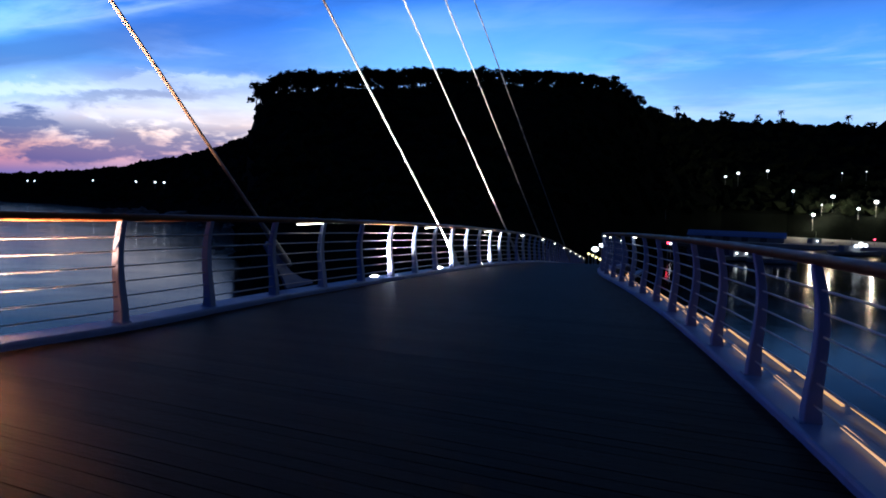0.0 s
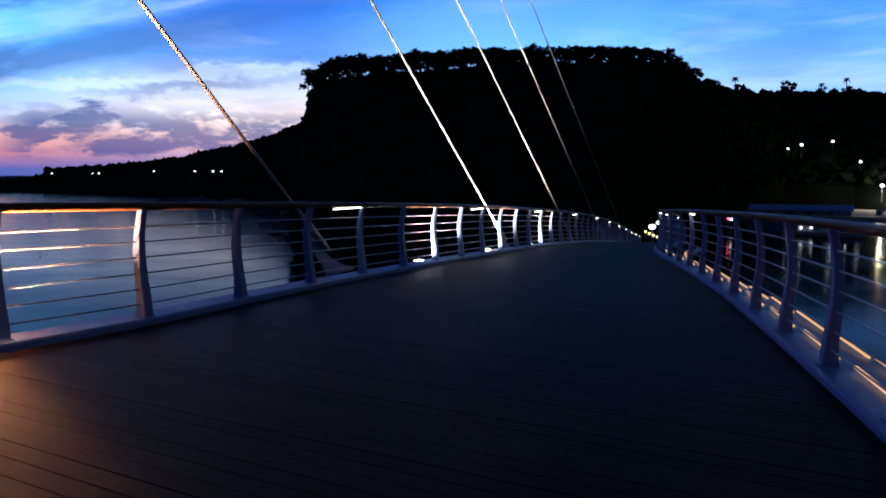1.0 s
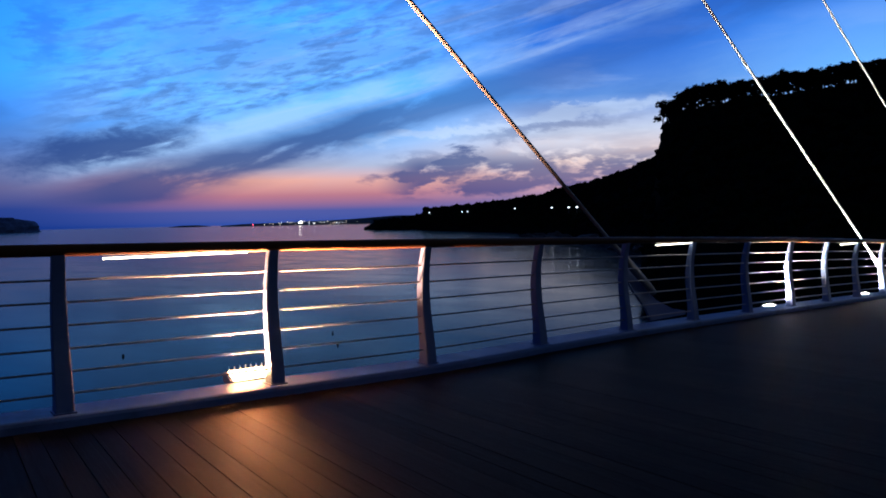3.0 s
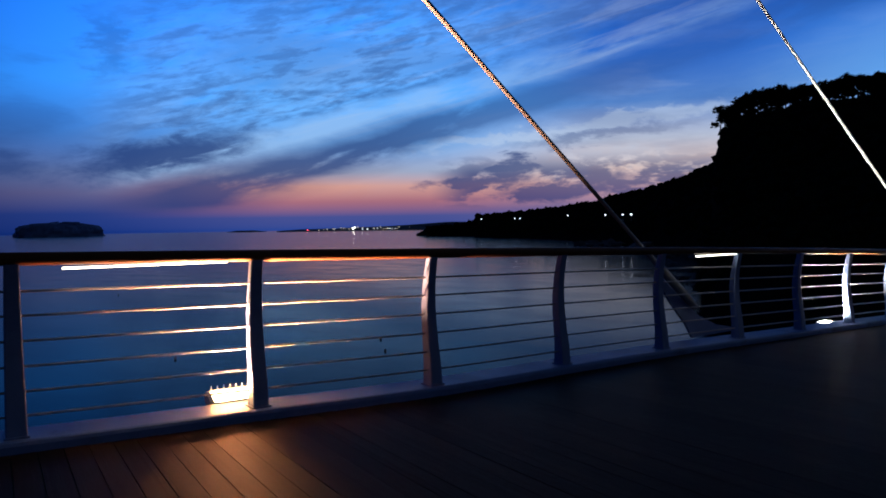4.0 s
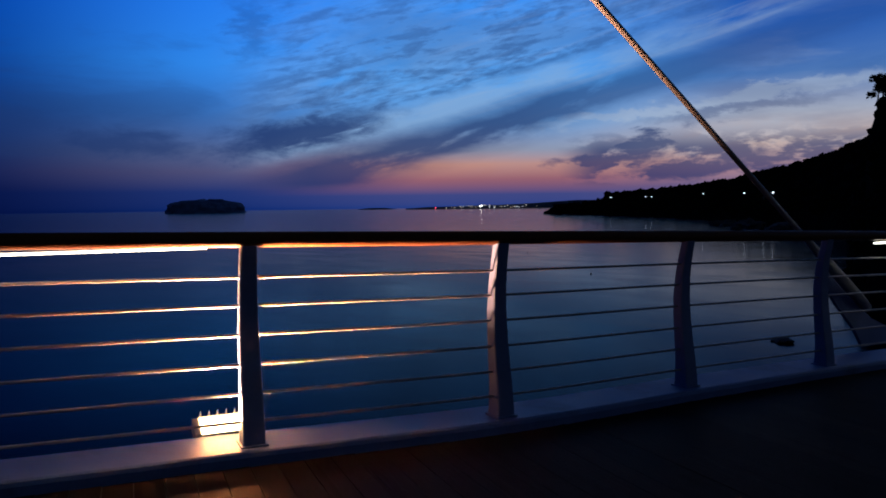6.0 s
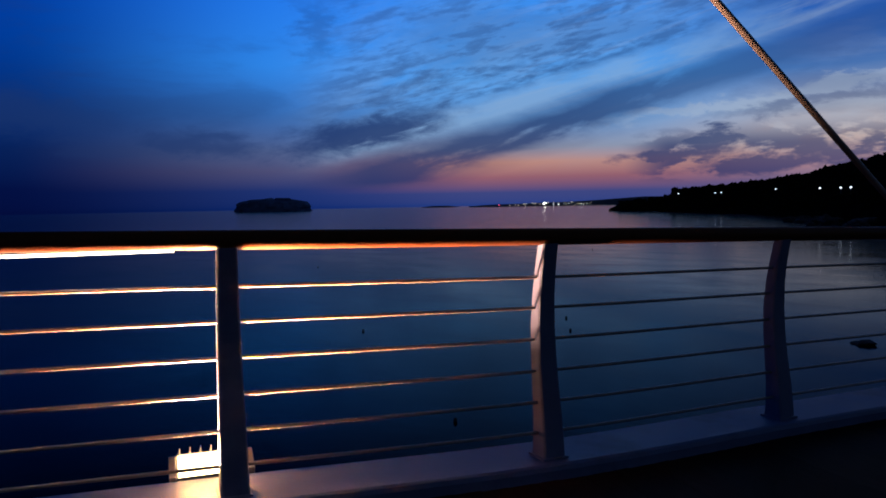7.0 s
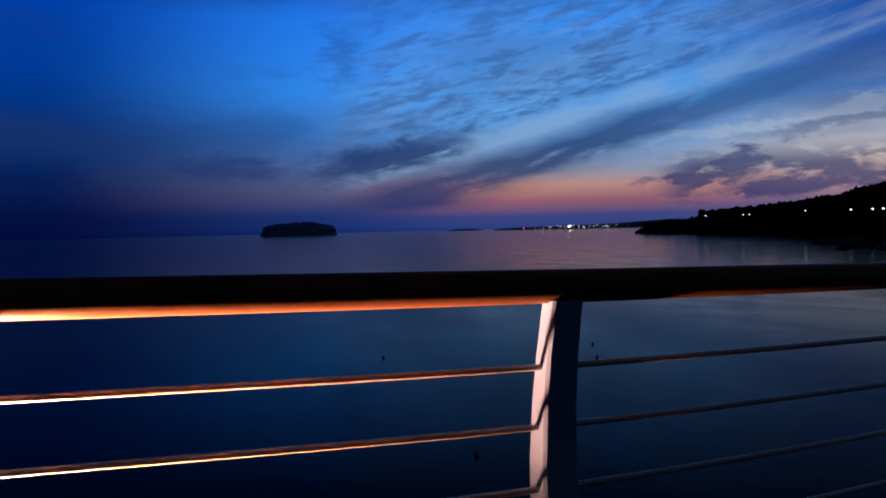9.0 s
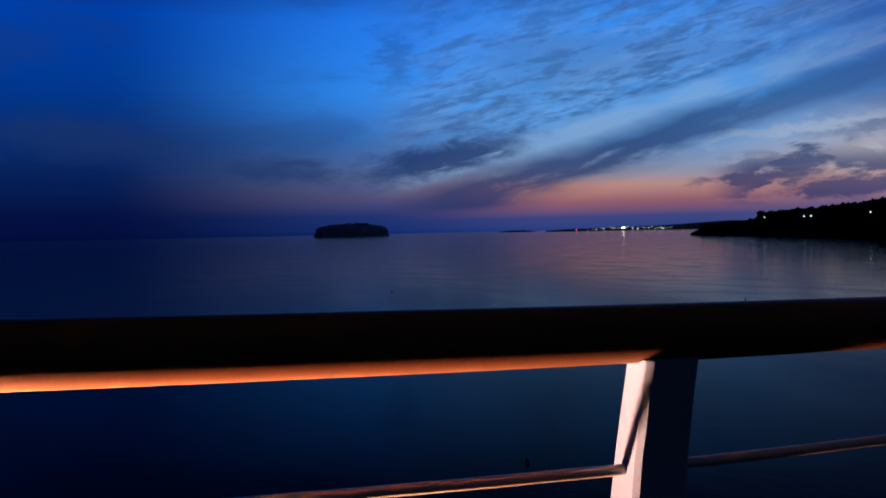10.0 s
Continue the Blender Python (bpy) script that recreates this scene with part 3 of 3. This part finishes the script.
def ground_at(az, r, azs, near, ridge, tops):
    """Height of a hill's slope at a bearing and distance."""
    r0, r1, e = (float(np.interp(-az, [-a for a in azs], some)) for some in (near, ridge, tops))
    top, u = 1.5 + math.tan(radians(e)) * r1, max(0.0, min(1.0, (r - r0) / (r1 - r0)))
    return SEA - 1 + (top - SEA + 1) * (0.16 * min(1, u * 9) + 0.84 * u ** 1.25)


HILL = (HILL_AZ, HILL_NEAR, HILL_R, HILL_TOP)
HEAD = (HEAD_AZ, HEAD_NEAR, HEAD_R, HEAD_TOP)


def on_slope(az, el, which, above):
    """The distance at which something so far above the slope shows at that angle above eye level."""
    r0, r1 = (float(np.interp(-az, [-a for a in which[0]], some)) for some in (which[1], which[2]))
    for r in np.arange(r0 * 1.01, r1, 2.0):
        if math.degrees(math.atan2(ground_at(az, r, *which) + above - 1.5, r)) >= el:
            return float(r)
    return float(r1)


# ---------------------------------------------------------------- trees
def clump(bm, at, size, seed, squash=0.7, detail=2):
    """One ragged clump of foliage."""
    made = bmesh.ops.create_icosphere(bm, subdivisions=detail, radius=1.0)["verts"]
    for v in made:
        n = noise.fractal(v.co * 1.9 + Vector((seed * 7.3, seed, 0)), 1.0, 2.0, 3)
        k = 1 + 0.75 * n
        v.co = Vector(at) + Vector((v.co.x * size * k, v.co.y * size * k, v.co.z * size * squash * k))


def pine(name, height, spread, lean, seed, low=0.45):
    """Windswept pine: leaning tapered trunk, a few limbs and a broad broken crown."""
    rnd = random.Random(seed)
    t = thing(name, "windswept pine on the hill crest, crown coloured dusk dark", "tree", group="crest trees")
    trunk = [Vector((lean * (h ** 2) * height * 0.3, 0.15 * math.sin(3 * h + seed), h * height * 0.86)) for h in (0, 0.2, 0.4, 0.6, 0.8, 1.0)]
    bm = bmesh.new()
    tube(bm, trunk, [0.28, 0.24, 0.2, 0.15, 0.1, 0.05], 7)
    tips = []
    for k in range(7):
        h = low + (0.95 - low) * k / 6
        i = min(4, int(h * 5))
        base = trunk[i].lerp(trunk[i + 1], h * 5 - i)
        a = rnd.uniform(0, 6.28)
        reach = spread * rnd.uniform(0.45, 1.0) * (1.1 - 0.5 * abs(h - 0.7))
        tip = base + Vector((math.cos(a) * reach, math.sin(a) * reach, rnd.uniform(0.1, 0.22) * reach + 0.2))
        tube(bm, [base, base.lerp(tip, 0.5) + Vector((0, 0, 0.1)), tip], [0.09, 0.06, 0.03], 5)
        tips += [tip, base.lerp(tip, 0.62)]
    part("trunk", bm, M_BARK, t)
    bm = bmesh.new()
    tips.append(trunk[-1])
    for k, tip in enumerate(tips):
        for q in range(5):
            j = Vector((rnd.gauss(0, 0.5), rnd.gauss(0, 0.5), rnd.gauss(0.12, 0.2))) * spread * 0.5
            c, size = tip + j, rnd.uniform(0.1, 0.24) * spread
            clump(bm, c, size, seed + k + 0.37 * q, rnd.uniform(0.45, 0.75), 1)
            for _ in range(16):
                d = Vector((rnd.gauss(0, 1), rnd.gauss(0, 1), rnd.gauss(0.2, 0.7))).normalized()
                e = d.orthogonal().normalized() * rnd.uniform(0.05, 0.11)
                p, f = c + d * size * rnd.uniform(0.6, 1.0), rnd.uniform(0.25, 0.6)
                bm.faces.new([bm.verts.new(x) for x in (p - e, p + e, p + d * f)])
    part("crown", bm, M_LEAF, t)
    return t


rnd = random.Random(11)
kinds = [pine("tree", 7.0, 2.5, 0.1, 1, 0.5), pine("tree", 7.8, 2.3, -0.15, 2, 0.55), pine("tree", 6.4, 2.7, 0.25, 3, 0.45),
         pine("tree", 7.2, 2.1, 0.0, 4, 0.3), pine("tree", 5.8, 2.4, -0.2, 5, 0.35)]
places = []
a = 15.9
while a > -11.5:
    places.append((a, rnd.uniform(-3, 2), rnd.uniform(0.95, 1.2) if a > 2 else rnd.uniform(0.85, 1.12)))
    a -= rnd.uniform(0.14, 0.28)
for a in (-11.1, -11.5, -12.8, -14.2, -17.1, -17.35, -17.6, -19.4, -21.0, -24.8, -26.2):
    places.append((a, rnd.uniform(-3, 3), {-17.35: 1.25, -11.5: 1.2}.get(a, rnd.uniform(0.6, 0.95))))
for n, (a, dr, size) in enumerate(places):
    r1 = float(np.interp(-a, [-q for q in HILL_AZ], HILL_R))
    at = polar(a, r1 + dr, ground_at(a, r1 + min(dr, 0), *HILL) - 0.9)
    m = Matrix.Translation(at) @ Matrix.Rotation(rnd.uniform(0, 6.28), 4, "Z") @ Matrix.Scale(size, 4)
    if n < len(kinds):
        kinds[n].matrix_basis = m
    else:
        c = copy_thing(kinds[n % len(kinds)], m)
        c.scale = (size, size, size)


def palm(az, el, height, size):
    """Slim tall palm: bare trunk and a tuft of drooping fronds."""
    r = float(np.interp(-az, [-q for q in HILL_AZ], HILL_R))
    z = 1.5 + math.tan(radians(el)) * r
    t = thing("palm", "slim palm silhouetted on the far crest", "palm", group="crest palms", at=Matrix.Translation(polar(az, r - 2, z - height)))
    bm = bmesh.new()
    tube(bm, [(0, 0, -3), (0.15, 0, height * 0.5), (0.1, 0, height)], [0.3, 0.22, 0.16], 7)
    part("trunk", bm, M_BARK, t)
    for k in range(13):
        a, up = 2.4 * k, 0.9 - 1.5 * (k / 13)
        out = Vector((math.cos(a), math.sin(a), 0))
        side = Vector((-out.y, out.x, 0))
        bm = bmesh.new()
        spine = [Vector((0.1, 0, height)) + out * size * q + Vector((0, 0, size * (up * q - 0.9 * q * q))) for q in (0, 0.3, 0.65, 1.0)]
        sweep(bm, [[p - side * b, p + Vector((0, 0, 0.12)), p + side * b, p - Vector((0, 0, 0.04))] for p, b in zip(spine, (0.1, 0.42, 0.36, 0.05))])
        part("frond", bm, M_LEAF, t)
    return t


for a, el, h, sz in ((-14.05, 6.75, 9, 1.9), (-20.85, 6.35, 7, 2.0), (-24.9, 5.95, 7, 2.2), (-19.4, 6.1, 5, 1.8)):
    palm(a, el, h, sz)


def woods(name, label, which, spots, size, seed):
    """A wood's canopy: ragged clumps on a slope, all in one mesh."""
    rnd = random.Random(seed)
    bm = bmesh.new()
    bmesh.ops.create_icosphere(bm, subdivisions=1, radius=1.0)
    base = np.array([v.co[:] for v in bm.verts])
    tri = np.array([[v.index for v in f.verts] for f in bm.faces])
    bm.free()
    verts, faces = [], []
    for k, (a, u, big) in enumerate(spots):
        r0, r1 = (float(np.interp(-a, [-q for q in which[0]], some)) for some in (which[1], which[2]))
        r = r0 + (r1 - r0) * u
        p = polar(a, r, ground_at(a, r, *which))
        s = size * big * rnd.uniform(0.6, 1.3) * (r / 300.0) ** 0.5
        wob = 1 + 0.35 * np.random.RandomState(k + seed).randn(len(base), 1)
        verts.append(base * wob * (s, s, s * rnd.uniform(0.6, 1.0)) + np.array(p) + (0, 0, 0.25 * s))
        faces.append(tri + k * len(base))
    me = bpy.data.meshes.new(name)
    me.from_pydata(np.concatenate(verts).tolist(), [], np.concatenate(faces).tolist())
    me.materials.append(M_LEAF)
    return tagged(new(name, me), label, "woods", kind="stuff")


spots = [(rnd.uniform(-34, 16.0), rnd.uniform(0.12, 0.98), 1.0) for _ in range(1500)]
spots += [(rnd.uniform(15.8, 17.2), rnd.uniform(0.1, 0.8), 0.8) for _ in range(80)]
spots += [(rnd.uniform(-30, -9.5), rnd.uniform(0.96, 1.02), 0.8) for _ in range(260)]
spots += [(rnd.uniform(-11, 3.5), rnd.uniform(0.97, 1.01), rnd.uniform(0.5, 0.95)) for _ in range(280)]
spots += [(rnd.uniform(3, 15.6), rnd.uniform(0.96, 1.0), rnd.uniform(0.25, 0.55)) for _ in range(170)]
spots += [(rnd.choice([rnd.gauss(14.6, 0.8), rnd.gauss(10.4, 0.6), rnd.gauss(2.2, 1.0)]), rnd.uniform(0.97, 1.0), rnd.uniform(0.5, 0.9)) for _ in range(90)]
woods("hill_woods", "dense wood covering the hill slopes, its dusk black painted in", HILL, spots, 2.3, 3)
spots = [(rnd.uniform(13, 36.5), rnd.uniform(0.1, 0.97), 1.0) for _ in range(900)] + [(rnd.uniform(14, 33.5), rnd.uniform(0.97, 1.02), 0.75) for _ in range(700)]
woods("headland_woods", "low wood along the headland with dusk dark painted in", HEAD, spots, 1.9, 4)


# ---------------------------------------------------------------- shore rocks, island, far coast
def rock(at, size, seed, squash=0.55):
    bm = bmesh.new()
    made = bmesh.ops.create_icosphere(bm, subdivisions=3, radius=1.0)["verts"]
    for v in made:
        n = noise.fractal(v.co * 1.3 + Vector((seed * 3.1, seed, 0)), 1.0, 2.0, 4)
        c = noise.cell(v.co * 1.6 + Vector((seed, 0, 0)))
        v.co = Vector((v.co.x * size * (1 + 0.5 * n + 0.12 * c), v.co.y * size * (1 + 0.5 * n), v.co.z * size * squash * (1 + 0.6 * n)))
    ob = part("rock", bm, M_ROCK)
    ob.matrix_basis = Matrix.Translation(at)
    return tagged(ob, "black wet basalt rock standing in the sea", "rock", group="shore rocks")


for k in range(9):
    f = k / 8
    rock((-232 + 34 * f + rnd.uniform(-4, 4), 486 - 26 * f + rnd.uniform(-12, 12), SEA + 0.1), rnd.uniform(2.0, 5.5) * (0.6 + 0.6 * f), k)
for k, (x, y, s) in enumerate(((-197, 429, 5.0), (-188, 436, 7.0), (-106, 301, 2.2), (-101, 320, 2.6), (-94, 300, 3.0), (-31, 79.5, 0.9), (-112, 330, 3.0), (-62, 186, 1.6), (-52, 166, 1.5), (-36, 118, 1.2))):
    rock((x, y, SEA + 0.05), s, 20 + k, 0.35)
for k, (x, y, size) in enumerate(((-209, 438, 4.0), (-186, 418, 4.5), (-170, 399, 5.5), (-162, 360, 3.2), (-144, 365, 5.0), (-150, 384, 6.0))):
    rock((x, y, SEA + 0.4), size, 40 + k, 0.5)

isl = thing("island", "small flat-topped wooded island with sheer sides", "island", kind="structure", at=Matrix.Translation(polar(61.6, 2530, SEA)))
bm = bmesh.new()
rings = []
for h, k in ((-3, 1.02), (0, 1.0), (8, 0.985), (16, 0.97), (24, 0.93), (29, 0.86), (33, 0.74), (37, 0.6), (39, 0.35), (40, 0.1)):
    ring = []
    for q in range(96):
        a = 2 * math.pi * q / 96
        n = noise.fractal(Vector((math.cos(a) * 3, math.sin(a) * 3, h * 0.09)), 0.8, 2.0, 6)
        ring.append(Vector((math.cos(a) * 118 * k * (1 + 0.08 * n), math.sin(a) * 80 * k * (1 + 0.08 * n), h * (1 + 0.16 * n * (h > 10)))))
    rings.append(ring)
turn = Matrix.Rotation(radians(61.6), 4, "Z")
sweep(bm, [[turn @ p for p in ring] for ring in rings])
part("island_body", bm, M_ISLAND, isl)

COAST_AZ = [47.5, 46, 44, 42, 40, 38.5, 37, 35, 33, 30]
land("far_coast", "low hazy coast with a lit town across the bay", COAST_AZ, [3000] * 10, [3300] * 10, [-0.19, -0.1, -0.08, -0.03, 0.03, 0.1, 0.2, 0.32, 0.3, 0.3], 0.15, M_FAR, 3.0, seed=9.0)
islet = land("far_islet", "thin dark islet on the horizon", [51.0, 50.2, 49.0, 48.2], [3600] * 4, [3700] * 4, [-0.2, -0.1, -0.1, -0.2], 0.1, M_FAR, 0.4, seed=12.0)


def town_lights(name, label, mat, lights):
    bm = bmesh.new()
    for a, el, r, size in lights:
        made = bmesh.ops.create_icosphere(bm, subdivisions=1, radius=size)["verts"]
        c = polar(a, r, 1.5 + math.tan(radians(el)) * r)
        for v in made:
            v.co = v.co + c
    return tagged(part(name, bm, mat), label, "town lights", kind="stuff")


town_lights("town_lights", "scattered white lamps of the town across the bay", M_BULB_WARM,
            [(rnd.choice([rnd.uniform(37.8, 45.5), rnd.gauss(41.0, 1.6)]), rnd.uniform(-0.19, 0.02), 2990, rnd.uniform(0.6, 1.7)) for _ in range(34)])
town_lights("harbour_lights", "cool harbour lamps across the bay", M_BULB, [(rnd.gauss(40.0, 1.8), rnd.uniform(-0.19, -0.05), 2985, rnd.uniform(0.9, 1.9)) for _ in range(9)])
town_lights("quay_floodlight", "very bright quay lamp across the bay", glowing("quay_lamp", (1.0, 0.9, 0.7), 14.0), [(41.95, -0.03, 2980, 2.8), (42.05, -0.08, 2980, 2.2)])
town_lights("beacon_lights", "green and red beacons", M_RED, [(45.3, -0.14, 2985, 2.2)])


# ---------------------------------------------------------------- lamps on land
def street_lamp(az, el, which, size, mat, height=6.0, watts=0.0, r=None):
    r = r or on_slope(az, el, which, height)
    z = 1.5 + math.tan(radians(el)) * r
    at = polar(az, r, z - height)
    t = thing("street_lamp", "lit lamp on a slim pole among dark trees", "street lamp", group="shore street lamps", at=Matrix.Translation(at))
    bm = bmesh.new()
    tube(bm, [(0, 0, -1.5), (0, 0, height * 0.5), (0, 0, height - 0.2)], [0.11, 0.09, 0.06], 8)
    tube(bm, [(0, 0, height - 0.3), (0.5, 0, height + size * 0.7)], [0.05, 0.04], 6)
    part("pole", bm, M_POLE, t)
    bm = bmesh.new()
    made = bmesh.ops.create_icosphere(bm, subdivisions=2, radius=size)["verts"]
    for v in made:
        v.co = Vector((v.co.x, v.co.y, v.co.z * 0.75)) + Vector((0, 0, height))
    part("lamp_head", bm, mat, t, "glowing lamp head", smooth=True)
    if watts:
        lamp = bpy.data.lights.new("street_lamp_light", "POINT")
        lamp.energy, lamp.shadow_soft_size, lamp.color = watts, 0.3, (1.0, 0.8, 0.5)
        new("street_lamp_light", lamp).matrix_basis = Matrix.Translation(at + (Vector((0, 0, height)) - polar(az, size + 1.5)))
    return t


for a in (32.62, 32.2, 30.8, 30.2, 29.8, 26.35, 23.7, 22.49, 21.91):
    street_lamp(a, 0.45 if a > 29 else 0.6, HEAD, 0.7, M_BULB, 5.0)
for a, el, size in ((-17.51, 1.98, 0.9), (-18.33, 2.22, 1.2), (-20.19, 2.4, 1.1), (-21.83, 1.07, 1.1), (-13.59, -0.25, 1.1), (-24.7, 2.3, 0.5), (-26.1, 2.4, 0.45), (-23.6, 0.2, 0.6), (-25.75, -0.01, 1.1)):
    street_lamp(a, el, HILL, size * 0.55, M_BULB)
for a, el in ((-23.11, -0.47), (-24.23, 0.76), (-26.75, 0.46)):
    street_lamp(a, el, HILL, 0.8, M_BULB, 7.0, watts=3500)
street_lamp(-8.5, -3.4, HILL, 0.55, M_BULB, 5.0, r=128)
street_lamp(-9.0, -3.1, HILL, 0.45, M_BULB, 5.0, r=140)
# Added lamps on posts, in place of the left railing's farthest light strips.
for k, (a, el) in enumerate(((-7.85, -3.75), (-8.1, -3.87), (-8.35, -4.0), (-8.6, -4.12), (-8.85, -4.25))):
    q = polar(a, 90.5 - 2.2 * k, 1.5 + math.tan(radians(el)) * (90.5 - 2.2 * k))
    t = thing("path_lamp", "added yellow lamp on a slim post in place of the railing's far light strips", "path lamp", group="bridge end lamps", at=Matrix.Translation(q))
    bm = bmesh.new()
    tube(bm, [(0, 0, kerb_z(q.y) - 0.12 - q.z), (0, 0, -0.1)], [0.05, 0.035], 8)
    part("post", bm, M_POLE, t)
    bm = bmesh.new()
    tube(bm, [(0, 0, -0.12), (0, 0, -0.08), (0, 0, 0.08), (0, 0, 0.13)], [0.06, 0.13, 0.13, 0.04], 10)
    part("lamp_head", bm, M_STRIP_DOT, t, "glowing yellow lamp head", smooth=True)

# ---------------------------------------------------------------- harbour
bm = bmesh.new()
box(bm, (-60, -45, -5), (60, 45, 1.2))
quay = part("quay", bm, M_WALL)
quay.matrix_basis = Matrix.Translation(polar(-19.5, 325, SEA)) @ Matrix.Rotation(radians(-19.5), 4, "Z")
tagged(quay, "dark concrete harbour quay", "quay", kind="structure")
shed = thing("harbour_shed", "long low shed with a blue sheet roof", "shed", at=Matrix.Translation(polar(-18.35, 292, SEA + 1.2)) @ Matrix.Rotation(radians(-22.0), 4, "Z"))
bm = bmesh.new()
box(bm, (-15.5, -3.5, 0), (15.5, 3.5, 2.2))
part("wall", bm, M_WALL, shed)
bm = bmesh.new()
sweep(bm, [[(x, -4.6, 1.7), (x, 0, 3.4), (x, 4.6, 1.7), (x, 4.6, 1.5), (x, 0, 3.15), (x, -4.6, 1.5)] for x in np.linspace(-16.2, 16.2, 13)])
part("roof", bm, M_SHED, shed, "blue sheet roof")
for x in (-9, -3, 3, 9):
    bm = bmesh.new()
    box(bm, (x - 1.1, -3.56, 0), (x + 1.1, -3.5, 1.6))
    part("door", bm, M_STEEL, shed)


def boat(az, r, turn, length, lamp):
    b = thing("moored_boat", "small moored fishing boat with lit cabin lamps", "boat", group="moored boats", at=Matrix.Translation(polar(az, r, SEA)) @ Matrix.Rotation(radians(turn), 4, "Z"))
    bm = bmesh.new()
    rings = []
    for s in np.linspace(-1, 1, 13):
        wd = length * 0.15 * max(0.06, (1 - max(0, s) ** 2.2))
        sheer = 1.1 + 0.5 * max(0, s) ** 2
        rings.append([(s * length / 2, -wd, sheer), (s * length / 2, -wd * 0.8, 0.2), (s * length / 2, 0, -0.4), (s * length / 2, wd * 0.8, 0.2), (s * length / 2, wd, sheer), (s * length / 2, 0, sheer - 0.15)])
    sweep(bm, rings)
    part("hull", bm, M_WALL, b)
    bm = bmesh.new()
    box(bm, (-length * 0.3, -length * 0.09, 0.9), (length * 0.02, length * 0.09, 2.9), bevel=0.1)
    part("cabin", bm, M_WALL, b)
    bm = bmesh.new()
    tube(bm, [(-length * 0.1, 0, 2.8), (-length * 0.1, 0, 5.2)], [0.08, 0.04], 6)
    part("mast", bm, M_POLE, b)
    for x, z, s in lamp:
        bm = bmesh.new()
        bmesh.ops.create_icosphere(bm, subdivisions=1, radius=s, matrix=Matrix.Translation((x, -length * 0.1 - s, z)))
        part("cabin_lamp", bm, M_BULB, b, "glowing cabin lamp")
    return b


boat(-18.9, 205, 10, 12, ((-3, 1.9, 0.28), (-0.5, 1.9, 0.28)))
boat(-20.6, 200, -25, 11, ((-1.5, 2.6, 0.36), (1.5, 2.0, 0.2)))
boat(-25.7, 255, 5, 15, ((0.0, 3.2, 0.8), (1.6, 3.0, 0.55), (-1.3, 2.8, 0.5)))
boat(-23.5, 300, 20, 13, ((-2, 2.0, 0.3),))
for a, el, r, m in ((-13.75, -2.75, 200, M_RED), (-26.75, -1.95, 300, M_RED), (-13.95, -2.8, 205, M_BULB)):
    t = thing("beacon", "small lit harbour beacon on a post", "beacon", group="harbour beacons", at=Matrix.Translation(polar(a, r, SEA)))
    h = 1.5 + math.tan(radians(el)) * r - SEA
    bm = bmesh.new()
    tube(bm, [(0, 0, -0.5), (0, 0, h)], [0.12, 0.07], 8)
    part("post", bm, M_POLE, t)
    bm = bmesh.new()
    bmesh.ops.create_icosphere(bm, subdivisions=2, radius=0.3, matrix=Matrix.Translation((0, 0, h)))
    part("lamp_head", bm, m, t, "glowing lamp")

for x, y in ((-152, 96), (-87, 130), (-61.2, 73.6), (-55.1, 67.1), (-140, 177), (-71, 52), (-38, 36)):
    bm = bmesh.new()
    tube(bm, [(0, 0, -0.2), (0, 0, -0.08), (0, 0, 0.14), (0, 0, 0.24), (0, 0, 0.28)], [0.04, 0.13, 0.13, 0.08, 0.02], 12)
    b = part("buoy", bm, M_BUOY, smooth=True)
    b.matrix_basis = Matrix.Translation((x, y, SEA))
    tagged(b, "small dark float on the water", "buoy", group="net buoys")

# ---------------------------------------------------------------- deck boards
def board_ends(s):
    """Ends of a board: it lies square to the seaward rail, fanning round the bend."""
    turn = float(np.interp(s, [-10, 4, 8, 14, 22, 40], [0.5, 0.47, 0.38, 0.24, 0.17, 0.2]))
    a = Vector((left_x(s) + 0.1, s, kerb_z(s) - 0.08))
    y = s
    for _ in range(12):
        y = s - turn * (right_x(y) - 0.1 - a.x)
    return a, Vector((right_x(y) - 0.1, y, kerb_z(y, "right") - 0.08))


bm = bmesh.new()
box(bm, (0, -0.5, -0.03), (1, 0.5, 0), None)
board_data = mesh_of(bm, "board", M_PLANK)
s, boards = -3.5, 0
while s < 37.5 and boards < 298:
    a, b = board_ends(s)
    d = b - a
    step = 0.138
    o = new("board", board_data)
    o.parent = deck
    jig = random.Random(boards)
    xdir = d.normalized()
    ydir = Vector((-xdir.y, xdir.x, 0)).normalized()
    zdir = xdir.cross(ydir)
    m = Matrix((xdir, ydir, zdir)).transposed().to_4x4()
    m.translation = a + Vector((0, 0, jig.uniform(-0.002, 0.002)))
    a2 = board_ends(s + step)
    wide = min(abs((a2[0] - a).dot(ydir)), abs((a2[1] - b).dot(ydir)) + 0.02) - 0.004
    o.matrix_basis = m @ Matrix.Diagonal((d.length, wide, 1, 1))
    s += step
    boards += 1
rest = thing("deck_boards", "dark weathered timber boards of the far deck", "deck boards", kind="stuff")
bm = bmesh.new()
rings = []
for y in np.arange(s, Y1, 0.5):
    a, b = board_ends(y)
    rings.append([a, b, b - Vector((0, 0, 0.03)), a - Vector((0, 0, 0.03))])
sweep(bm, rings)
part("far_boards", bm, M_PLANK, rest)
